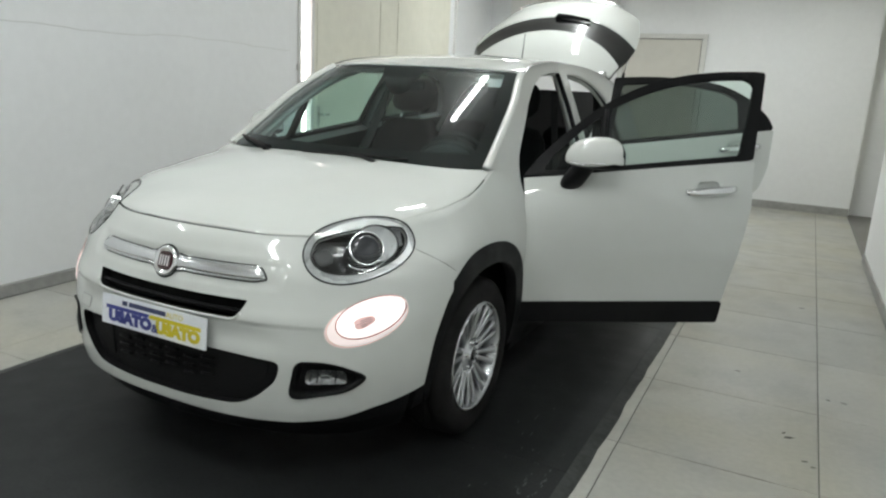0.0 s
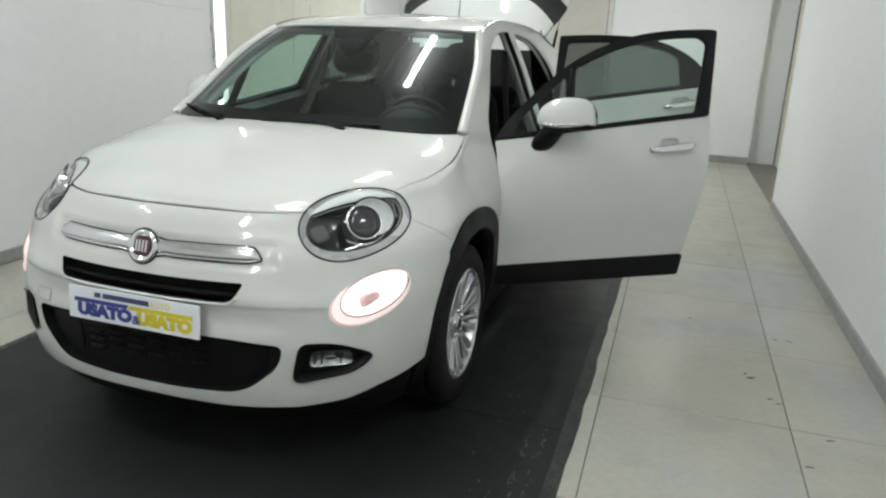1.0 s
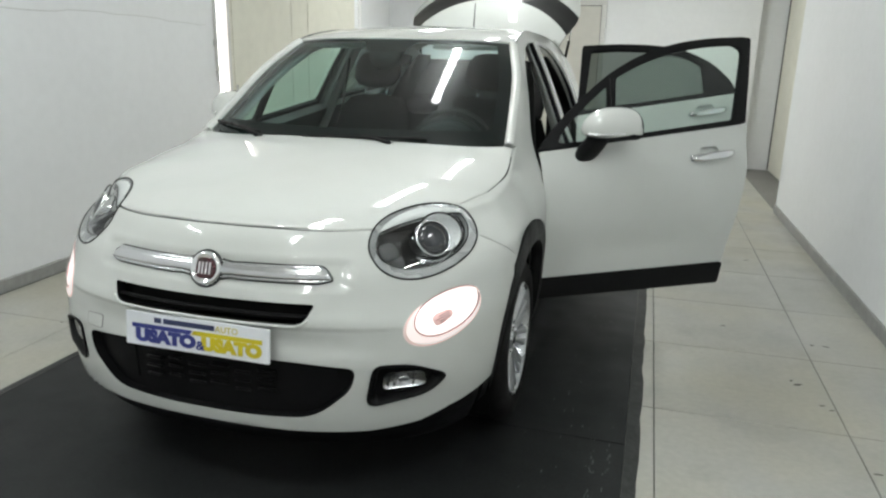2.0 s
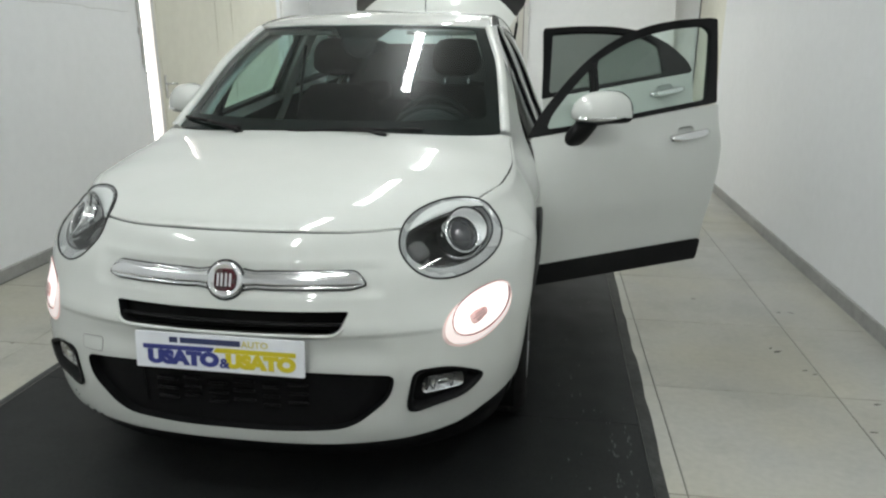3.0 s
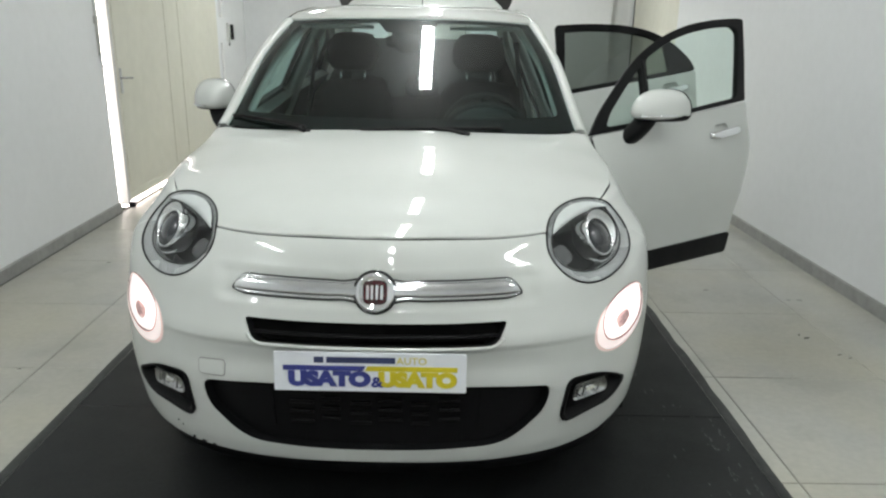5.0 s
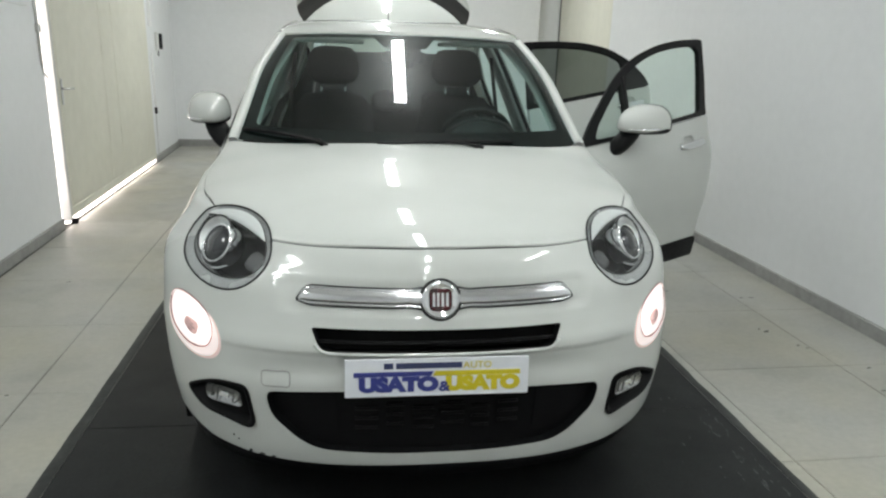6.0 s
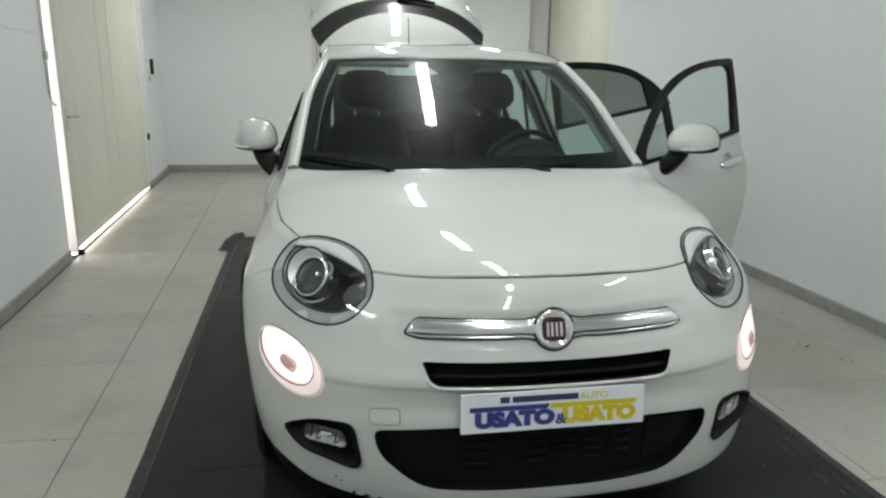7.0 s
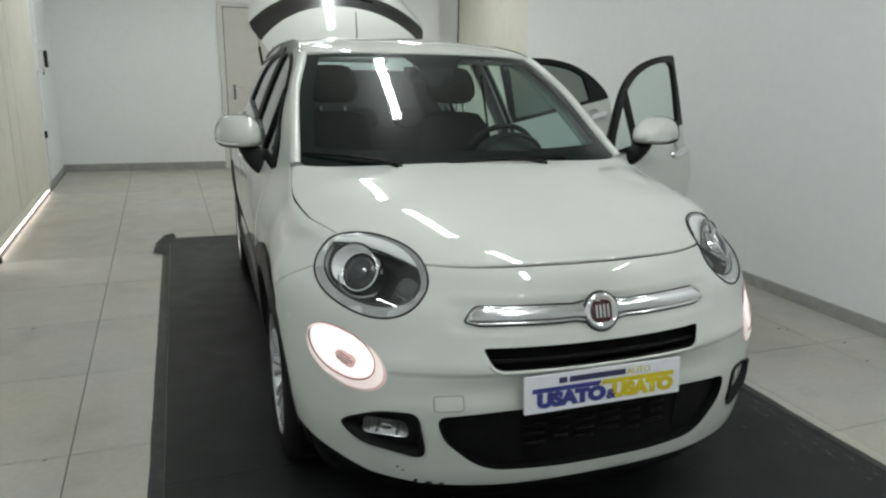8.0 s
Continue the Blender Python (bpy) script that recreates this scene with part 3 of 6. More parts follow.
def inwards(c, p):
    return np.array([np.sign(c[0] - p[0]), np.sign(c[1] - p[1]) * (p[1] < MAT_Y + 0.1 or p[1] > 4.58)])


def mat_rows(poly, hs):
    """The mat's rim, its outer line worn uneven."""
    c, pts, r = np.mean(poly, 0), resample(poly, 0.05), random.Random(21)
    worn = np.convolve([r.uniform(-1, 1) for _ in range(len(pts) + 4)], (0.2, 0.3, 0.3, 0.2, 0.0), "valid")[:len(pts)]
    return [[(*(np.asarray(p) + inwards(c, p) * (o + (0.009 if p[0] > 0 else 0.003) * w * (o < 0.03))), z) for p, w in zip(pts, worn)] for o, z in hs]


fold = [[(-1.462 + dx, 4.16 + dy, z * 0.5), (-1.455 + dx, 4.40 + dy, z * 0.9), (-1.41 + dx * 0.8, 4.64 + dy, z), (-1.36 + dx * 0.3, 4.74 + dy, z * 0.8)] for dx, dy, z in ((0.06, -0.02, 0.016), (0.02, -0.005, 0.030), (-0.014, 0.004, 0.046), (-0.030, 0.010, 0.050), (-0.038, 0.012, 0.038), (-0.040, 0.012, 0.006))]
part("curled_corner", loft("curled_corner", fold), MAT_BLACK, mt, "corner of the mat curling up")
rows = mat_rows(mat_poly, ((0.0, 0.001), (0.006, 0.005), (0.055, 0.014)))
part("edge", loft("edge", rows, closed=True), WORN, mt, "scuffed sloping edge")
inner = [tuple(np.asarray(p) + np.sign(np.mean(mat_poly, 0) - np.asarray(p)) * 0.0555) for p in mat_poly]
seams = (MAT_Y, 0.72, 2.70, 4.72)
for a, b in zip(seams, seams[1:]):
    lerp = lambda y, s: inner[0][0] + (inner[4][0] - inner[0][0]) * (y - MAT_Y) / (4.7 - MAT_Y) if s < 0 else inner[1][0] + (inner[2][0] - inner[1][0]) * (y - MAT_Y) / (4.7 - MAT_Y)
    a2, b2 = max(a, MAT_Y + 0.056), min(b, 4.645)
    part("sheet", slab("sheet", [(lerp(a2, -1), a2 + 0.0015), (lerp(a2, 1), a2 + 0.0015), (lerp(b2, 1), b2 - 0.0015), (lerp(b2, -1), b2 - 0.0015)], 0.013, pose(0, 0, 0.001), 0.001), MAT_BLACK, mt)
for k in range(150):
    # two worn tracks along the edge, and loose marks beside the car
    track = (1.205, 1.262, 1.10)[k % 3]
    sx, sy = track + rng.gauss(0, 0.008 if track > 1.15 else 0.09), rng.uniform(-0.6, 0.75) if k % 3 < 2 else rng.uniform(-0.8, 2.4)
    sr = rng.uniform(0.0018, 0.0055)
    pts = [(sx + sr * (0.5 + rng.random()) * math.cos(a) * 0.6, sy + sr * (0.5 + rng.random()) * math.sin(a) * (2.2 if k < 90 else 4.0)) for a in np.linspace(0, 5.8, 7)]
    part("scuff", slab("scuff", pts, 0.0006, pose(0, 0, 0.0141), 0.0001), CHALK, mt, "grey scuff mark")


# ---- the car: its surfaces ----
YC = 0.62
nose_y = spline((0.18, 0.26, 0.28, 0.31, 0.37, 0.50, 0.60, 0.640, 0.655, 0.69, 0.76, 0.84, 0.90, 0.96), (0.03, -0.018, -0.036, -0.0435, -0.046, -0.045, -0.043, -0.0425, -0.0405, -0.028, -0.004, 0.025, 0.058, 0.13))
front_w = spline((0.18, 0.30, 0.42, 0.55, 0.66, 0.78, 0.86, 0.92, 1.0, 1.1, 1.2, 1.28, 1.4), (0.80, 0.84, 0.865, 0.88, 0.889, 0.888, 0.872, 0.848, 0.80, 0.744, 0.696, 0.653, 0.588))
side_w = spline((0.18, 0.30, 0.45, 0.60, 0.75, 0.90, 1.0, 1.06, 1.2, 1.4, 1.55, 1.70), (0.80, 0.845, 0.868, 0.872, 0.886, 0.882, 0.862, 0.832, 0.772, 0.684, 0.607, 0.525))
power_n = spline((0.2, 0.35, 0.5, 0.62, 0.72, 0.79, 0.86, 0.95), (2.5, 2.6, 2.6, 2.45, 2.22, 2.12, 1.88, 1.78))
cant_z = spline((1.02, 1.11, 1.28, 1.50, 1.787, 2.1, 2.6, 3.2, 3.6, 3.9, 4.1), (1.065, 1.115, 1.225, 1.372, 1.535, 1.598, 1.622, 1.608, 1.565, 1.49, 1.41))


def drawn_in(y, z):
    """How far the upper corners beside the lamps are drawn in, as a share of the width."""
    return 1 - 0.062 * smooth((z - 0.82) / 0.12) * smooth((0.86 - y) / 0.40) * (0.3 + 0.7 * smooth(y / 0.42))


def half_width(y, z):
    """Half the car's width at a length y and a height z."""
    y, z = np.asarray(y, float), np.asarray(z, float)
    wf, n = front_w(z), power_n(z)
    d = YC - nose_y(z)
    t = np.clip((YC - y) / d, 0, 1)
    front = wf * np.clip(1 - t**n, 0, 1) ** (1 / n)
    w = smooth((y - 0.92) / (1.58 - 0.92))
    rear = (wf + (side_w(z) - wf) * w) * (1 - 0.055 * np.clip((y - 2.9) / 1.3, 0, 2) ** 2)
    return np.where(y < YC, front, rear) * drawn_in(y, z)


def nose(s, z):
    """The front skin: s runs from the middle (0) round the corner (1) and then along the side, a unit a metre."""
    s, z = np.asarray(s, float), np.asarray(z, float)
    a = np.abs(s)
    phi = np.clip(a, 0, 1) * np.pi / 2
    n = power_n(z)
    w, d = front_w(z), YC - nose_y(z)
    r = ((np.sin(phi) / w) ** n + (np.abs(np.cos(phi)) / d) ** n) ** (-1 / n)
    x = np.where(a <= 1, r * np.sin(phi), half_width(YC + (a - 1), z))
    y = np.where(a <= 1, YC - r * np.cos(phi), YC + (a - 1))
    x = np.where(a <= 1, x * drawn_in(y, z), x)
    # the pressed shelf over the number plate, the chin and the hollow round the upper bar
    inn = np.exp(-((z - 0.585) / 0.035) ** 2) * 0.006 * smooth((0.52 - np.abs(x)) / 0.1)
    bar = np.exp(-((z - 0.787) / 0.040) ** 6) * 0.009 * smooth((0.475 - np.abs(x)) / 0.06)
    shelf = 0.004 * smooth((0.640 - z) / 0.014) * smooth((z - 0.528) / 0.05) * smooth((0.72 - np.abs(x)) / 0.16)
    y = y + np.where(a < 1, inn + bar + shelf, 0)
    return np.stack([np.sign(s) * x, y, z], -1)


def s_at(x, z):
    """The s of the front skin at a place x across, a height z."""
    lo, hi = 0.0, 1.0
    for _ in range(40):
        m = (lo + hi) / 2
        if nose(m, z)[0] < abs(x):
            lo = m
        else:
            hi = m
    return math.copysign((lo + hi) / 2, x)


def s_of_y(y, z):
    """The s of the front skin at a length y, a height z, on the +x side."""
    if y >= YC:
        return 1 + y - YC
    return math.atan2(float(half_width(y, z)), YC - y) / (math.pi / 2)


def side_skin(sign, d=0.0):
    def F(y, z):
        return np.stack([sign * (half_width(y, z) + d), np.asarray(y, float), np.asarray(z, float)], -1)
    return F


seam_z = spline((0, 0.22, 0.42, 0.6, 0.75, 0.9, 1.0, 1.2, 1.36, 1.5), (0.917, 0.9145, 0.9100, 0.915, 0.933, 0.952, 0.965, 1.005, 1.045, 1.10))
SEAM_S = np.linspace(0, 1.5, 1200)
SEAM = nose(SEAM_S, seam_z(SEAM_S))
crown_z = spline((0.06, 0.0855, 0.10, 0.14, 0.22, 0.35, 0.52, 0.72, 0.95, 1.12), (0.905, 0.9252, 0.937, 0.957, 0.983, 1.0125, 1.0455, 1.079, 1.110, 1.128))


def hood_skin(x, y):
    x, y = np.asarray(x, float), np.asarray(y, float)
    xe = np.maximum(np.interp(y, SEAM[:, 1], SEAM[:, 0]), 0.004)
    ze = np.interp(y, SEAM[:, 1], SEAM[:, 2])
    t = np.clip(np.abs(x) / xe, 0, 1)
    z = ze + (crown_z(y) - ze) * np.maximum(1 - t**2.5, 1e-9) ** (1 - 0.36 * smooth((y - 0.30) / 0.25))
    return np.stack([x, y, z], -1)


HUB_Y, HUB_Z, WHEELBASE = 0.83, 0.349, 2.57
ARCH_Z, ARCH_IN, ARCH_OUT, ARCH_POW = 0.36, (0.362, 0.392), (0.442, 0.475), 2.5


def arch(cy, size, a):
    """A place on a wheel arch at the angle a, as (y, z)."""
    c, s = math.cos(a), math.sin(a)
    return (cy + size[0] * math.copysign(abs(c) ** (2 / ARCH_POW), c), ARCH_Z + size[1] * math.copysign(abs(s) ** (2 / ARCH_POW), s))

car = thing("car", "white compact crossover car with both near-side doors and tailgate open", "car")


# lamp frames: centre, long axis, outward axis
def lamp_frame(side, c, ex, n):
    return axes((side * c[0], c[1], c[2]), (side * ex[0], ex[1], ex[2]), (side * n[0], n[1], n[2]))


HEAD = dict(c=(0.632, 0.312, 0.880), ex=(0.70, 0.70, 0.13), n=(0.61, -0.63, 0.49))
DRL = dict(c=(0.722, 0.207, 0.664), ex=(0.155, 0.213, 0.083), n=(0.80, -0.60, 0.05))


def head_ring(side, k=1.0, n=64):
    q = ring(0.203 * k, 0.124 * k, n, 2.15, egg=0.06, turn=9, cx=-0.019, cy=-0.008)
    return q if side > 0 else q * (1, -1)


def drl_ring(side, k=1.0, n=48):
    q = ring(0.132 * k, 0.060 * k, n, 2.1, egg=0.06, cx=0.012, cy=0.003)
    return q if side > 0 else q * (1, -1)


def in_lamp(P, side, frame_of, poly, depth):
    m = np.array(lamp_frame(side, **frame_of).inverted())
    q = P @ m[:3, :3].T + m[:3, 3]
    return inside(q[:, :2], poly) & (np.abs(q[:, 2]) < depth)


def solid(P):
    """Which places lie within the front of the body."""
    x, y, z = np.abs(P[..., 0]), P[..., 1], P[..., 2]
    xe = np.interp(y, SEAM[:, 1], SEAM[:, 0])
    return (x < half_width(y, z)) & ((x > xe) | (z < hood_skin(np.minimum(x, xe), y)[..., 2]))


def on_skin(M, pts, lift=0.0):
    """Points of a lamp's plane laid on the body's skin along the lamp's axis, raised by lift."""
    R = np.array(M)
    p = np.asarray(pts, float)[:, :2]
    hs = np.linspace(0.13, -0.10, 93)
    grid = np.concatenate([np.repeat(p[:, None], len(hs), 1), np.broadcast_to(hs[None, :, None], (len(p), len(hs), 1))], 2)
    k = np.argmax(solid(grid @ R[:3, :3].T + R[:3, 3]), 1)
    hi, lo = hs[np.maximum(k - 1, 0)], hs[k]
    for _ in range(14):
        mid = (hi + lo) / 2
        s = solid(np.concatenate([p, mid[:, None]], 1) @ R[:3, :3].T + R[:3, 3])
        lo, hi = np.where(s, mid, lo), np.where(s, hi, mid)
    h = (hi + lo) / 2
    return np.concatenate([p, (h + lift)[:, None]], 1)


def lamp_cuts():
    return [(lamp_frame(s, **HEAD), head_ring(s, 0.985)) for s in (-1, 1)] + [(lamp_frame(s, **DRL), drl_ring(s, 0.97)) for s in (-1, 1)]


def lamp_drop(P):
    out = np.zeros(len(P), bool)
    for s in (-1, 1):
        out |= in_lamp(P, s, HEAD, head_ring(s, 0.985), 0.16)
        out |= in_lamp(P, s, DRL, drl_ring(s, 0.97), 0.08)
    return out


# ---- front panels ----
def mirror2(poly):
    return [(-a, b) for a, b in poly][::-1]


def on_nose(poly):
    return [(s_at(x, z), z) for x, z in poly]


SLIT = rounded([(-0.366, 0.706), (0.366, 0.706), (0.336, 0.640), (-0.336, 0.640)], (0.012, 0.012, 0.035, 0.035))
LOWER = rounded([(-0.50, 0.512), (-0.3, 0.528), (0.3, 0.528), (0.50, 0.512), (0.485, 0.44), (0.375, 0.342), (0.15, 0.330), (-0.15, 0.330), (-0.375, 0.342), (-0.485, 0.44)], (0.03, 0.1, 0.1, 0.03, 0.1, 0.09, 0.1, 0.1, 0.09, 0.1))
FOG = rounded([(0.548, 0.522), (0.655, 0.522), (0.752, 0.468), (0.70, 0.415), (0.522, 0.380)], (0.03, 0.07, 0.04, 0.08, 0.045))


def arch_curve(z0, z1, r, n=14, front=True):
    """The front edge of the front arch, upwards, as (s, z)."""
    out = []
    for z in np.linspace(z0, z1, n):
        y = HUB_Y - (r[0] - 0.022) * (1 - (abs(z - ARCH_Z) / (r[1] - 0.022)) ** ARCH_POW) ** (1 / ARCH_POW)
        out.append((s_of_y(y, z), z))
    return out


half = [(0.0, 0.287), (0.30, 0.287), (0.48, 0.293), (0.60, 0.310), (0.68, 0.340)] + arch_curve(0.375, 0.772, ARCH_OUT)
half += [(s_of_y(0.535, 0.785), 0.785), (s_of_y(0.47, 0.83), 0.83), (s_of_y(0.42, 0.87), 0.87)]
top = [(s, float(seam_z(s)) - 0.002) for s in np.linspace(0.72, 0.0, 26)]
outer = half + top
outer = [(s, z) for s, z in outer] + [(-s, z) for s, z in outer[::-1][1:-1]]
bumper = part("front_bumper", surf("front_bumper", nose, outer, [on_nose(SLIT), on_nose(LOWER), on_nose(FOG), on_nose(mirror2([tuple(p) for p in FOG]))],
                                   0.011, 0.012, drop=lamp_drop, snap=lamp_cuts()), PAINT, car, "white painted bumper with scuffs on one lower corner")

# hood, in one piece from the shut line to the screen
inset_s = spline((0.40, 0.46, 0.55, 0.65, 0.75, 0.85, 0.95, 1.09), (0.030, 0.034, 0.038, 0.034, 0.024, 0.014, 0.010, 0.010))
edge = [(0.0, SEAM[0, 1] + 0.0065)] + [(x, y + 0.0065) for x, y in zip(SEAM[40::5, 0], SEAM[40::5, 1]) if y < 0.40]
edge += [(float(np.interp(y, SEAM[:, 1], SEAM[:, 0]) * (1 - inset_s(y))) - 0.0055, y) for y in np.linspace(0.44, 1.085, 26)]
rear = [(x, 0.945 + 0.150 * (abs(x) / 0.74) ** 3.3) for x in np.linspace(0.715, 0, 16)]
outline = edge + rear
outline = outline + [(-x, y) for x, y in outline[::-1][1:-1]]
hood = part("hood", surf("hood", hood_skin, outline, (), 0.0125, 0.010, e=0.020, drop=lamp_drop, snap=lamp_cuts()), PAINT, car)


# dark liner behind the shut lines
def inset_skin(F, d):
    def G(u, v):
        e = 1e-4
        n = np.cross(F(u + e, v) - F(u - e, v), F(u, v + e) - F(u, v - e))
        n /= np.linalg.norm(n, axis=-1, keepdims=True) + 1e-12
        return F(u, v) + n * d
    return G


band = [(s, float(seam_z(s)) - 0.03) for s in np.linspace(-1.40, 1.40, 60)] + [(s, float(seam_z(s)) + 0.012) for s in np.linspace(1.40, -1.40, 60)]
part("shut_line_seal", surf("shut_line_seal", inset_skin(nose, -0.009), band, (), 0.03, 0, drop=lamp_drop), LINER, car)
blank = [(-0.62, 0.33), (0.62, 0.33), (0.62, 0.74), (-0.62, 0.74)]
part("radiator_panel", surf("radiator_panel", inset_skin(nose, -0.07), blank, (), 0.05, 0), LINER, car)


def fender(side):
    """The wing, from the arch up over the shoulder to the hood's edge; v is the height above the shoulder line, then the way inwards."""
    def F(y, v):
        y, v = np.asarray(y, float), np.asarray(v, float)
        xe, ze = np.interp(y, SEAM[:, 1], SEAM[:, 0]), np.interp(y, SEAM[:, 1], SEAM[:, 2])
        zs = ze + np.minimum(v, 0)
        xi = xe * (1 - np.maximum(v, 0))
        x = np.where(v <= 0, half_width(y, zs), xi)
        z = np.where(v <= 0, zs, hood_skin(xi, y)[..., 2])
        return np.stack([side * x, y, z], -1)
    low = lambda y, z: (y, z - float(np.interp(y, SEAM[:, 1], SEAM[:, 2])))
    pts = [low(0.424, 0.871), low(0.474, 0.832), low(0.539, 0.787)]
    for a in np.linspace(math.radians(122), 0.12, 24):
        y, z = arch(HUB_Y, (ARCH_OUT[0] - 0.022, ARCH_OUT[1] - 0.022), a)
        if 0.556 < y < 1.258:
            pts.append(low(y, z))
    pts += [(1.265, pts[-1][1]), low(1.268, 1.0), low(1.272, 1.056), low(1.20, 1.085), low(1.12, 1.10)]
    pts += [(y, float(inset_s(y))) for y in np.linspace(1.085, 0.44, 24)] + [(0.404, 0.0), (0.345, -0.004), low(0.37, 0.900)]
    return part("front_fender", surf("front_fender", F, pts, (), 0.014, 0.010, flip=side < 0, drop=lamp_drop, snap=lamp_cuts()), PAINT, car)


fender(1), fender(-1)


def arch_trim(side, cy, r0, r1, y_max=9.0, y_min=-9.0, low=0.26, d=0.012):
    def F(y, z):
        lift = -0.010 + (d + 0.010) * (smooth((np.asarray(y) - 0.40) / 0.26) if cy < 2 else 1.0)
        return np.stack([side * (half_width(y, z) + lift), np.asarray(y, float), np.asarray(z, float)], -1)
    t = np.linspace(-0.12, math.pi + 0.12, 60)
    outer_a = [(min(y_max, arch(cy, r1, a)[0]), arch(cy, r1, a)[1]) for a in t]
    inner_a = [(min(y_max - 0.001, arch(cy, r0, a)[0]), arch(cy, r0, a)[1]) for a in t[::-1]]
    part("arch_trim", surf("arch_trim", F, outer_a + inner_a, (), 0.016, 0.05, flip=side < 0), BLACK, car, "black plastic wheel-arch cladding")
    # the dark well behind it
    rows = []
    for x in (0.83, 0.55):
        rows.append([(side * x, *arch(cy, (r0[0] + 0.03, r0[1] + 0.03), a)) for a in np.linspace(-0.3, math.pi + 0.3, 30)])
    rows.append([(side * 0.55, cy, HUB_Z)] * 30)
    part("wheel_well", loft("wheel_well", rows), LINER, car)


for sd in (1, -1):
    arch_trim(sd, HUB_Y, ARCH_IN, ARCH_OUT, y_max=1.262)
    arch_trim(sd, HUB_Y + WHEELBASE, ARCH_IN, ARCH_OUT)

# lower black lip under the bumper
lip = [(s, 0.205 + 0.02 * abs(s)) for s in np.linspace(-0.80, 0.80, 40)] + [(s, 0.285 + 0.085 * smooth((abs(s) - 0.42) / 0.36)) for s in np.linspace(0.80, -0.80, 40)]
part("lower_lip", surf("lower_lip", inset_skin(nose, -0.008), lip, (), 0.02, 0.02), BLACK, car, "black plastic lower lip")


# grilles
def set_in(poly, k, dz=0.0):
    c = np.mean(np.asarray(poly), 0)
    return [tuple(c + (np.asarray(p) - c) * k) for p in poly]


slit = part("upper_grille", surf("upper_grille", inset_skin(nose, -0.035), on_nose(set_in(SLIT, 1.0)), (), 0.02, 0), LINER, car)
wallr = lambda poly, d0, d1: [inset_skin(nose, d)(np.array([p[0] for p in poly]), np.array([p[1] for p in poly])) for d in (d0, d1)]
part("surround", loft("surround", wallr(on_nose(set_in(SLIT, 0.99)), 0.0005, -0.036), closed=True), FRAME_BLACK, slit)
lip_pts = [inset_skin(nose, 0.0012)(np.array([q[0]]), np.array([q[1]]))[0] for q in on_nose(set_in(resample(SLIT, 0.012), 1.016)) if q[1] < 0.668]
lip_pts = sorted(lip_pts, key=lambda q: q[0])
part("grille_lip", tube("grille_lip", [tuple(q) for q in lip_pts], 0.0055, n=10), PAINT, slit, "white painted lip round the slit")
for zz in (0.673,):
    pts = [tuple(inset_skin(nose, -0.016)(np.array([s_at(x, zz)]), np.array([zz]))[0]) for x in np.linspace(-0.345, 0.345, 15)]
    part("slat", tube("slat", pts, 0.008, n=6, flat=0.5), FRAME_BLACK, slit)
low = part("lower_grille", surf("lower_grille", inset_skin(nose, -0.030), on_nose(set_in(LOWER, 1.0)), (), 0.02, 0), BLACK, car, "black plastic lower grille")
part("surround", loft("surround", wallr(on_nose(set_in(LOWER, 0.993)), 0.0005, -0.031), closed=True), BLACK, low)
for zz in (0.41, 0.44, 0.47):
    for k, xx in enumerate(np.linspace(-0.21, 0.21, 6)):
        z2 = zz + (0.006 if k % 2 else -0.006)
        w = 0.026 + 0.004 * ((k * 7 + int(zz * 1000)) % 3)
        pts = [tuple(inset_skin(nose, -0.022)(np.array([s_at(x, z2)]), np.array([z2]))[0]) for x in np.linspace(xx - w, xx + w, 5)]
        part("slat", tube("slat", pts, 0.0048, n=6), BLACK, low)
for sx in (-1, 1):
    pad = rounded([(sx * 0.30, 0.505), (sx * 0.45, 0.50), (sx * 0.44, 0.44), (sx * 0.36, 0.37), (sx * 0.29, 0.37)], 0.02)
    part("corner_panel", surf("corner_panel", inset_skin(nose, -0.024), on_nose([tuple(p) for p in pad]), (), 0.025, 0.008, flip=False), BLACK, low)


# the tow-eye cover beside the plate and the scuffs below it
cover = rounded([(-0.505, 0.530), (-0.425, 0.532), (-0.425, 0.575), (-0.505, 0.573)], 0.01)
cov = part("tow_cover", surf("tow_cover", inset_skin(nose, 0.0022), on_nose([tuple(p) for p in cover]), (), 0.01, 0.003), PAINT, car)
gap = inset_skin(nose, 0.0008)(np.array([q[0] for q in on_nose(resample(cover, 0.01))]), np.array([q[1] for q in resample(cover, 0.01)]))
part("gap_line", tube("gap_line", [tuple(q) for q in gap], 0.0022, n=5, closed=True), BASE, cov, "thin gap round the cover")
for qx, qz, w, h in ((-0.55, 0.302, 0.006, 0.006), (-0.515, 0.298, 0.011, 0.004), (-0.48, 0.296, 0.008, 0.003), (-0.60, 0.345, 0.003, 0.004), (-0.585, 0.335, 0.003, 0.003)):
    q = [(qx - w, qz - h), (qx + w * 0.6, qz - h * 0.8), (qx + w, qz + h * 0.4), (qx - w * 0.3, qz + h)]
    part("scuff", surf("scuff", inset_skin(nose, 0.0012), on_nose(q), (), 0.004, 0.001), BLACK, bumper, "dark scuff in the paint")


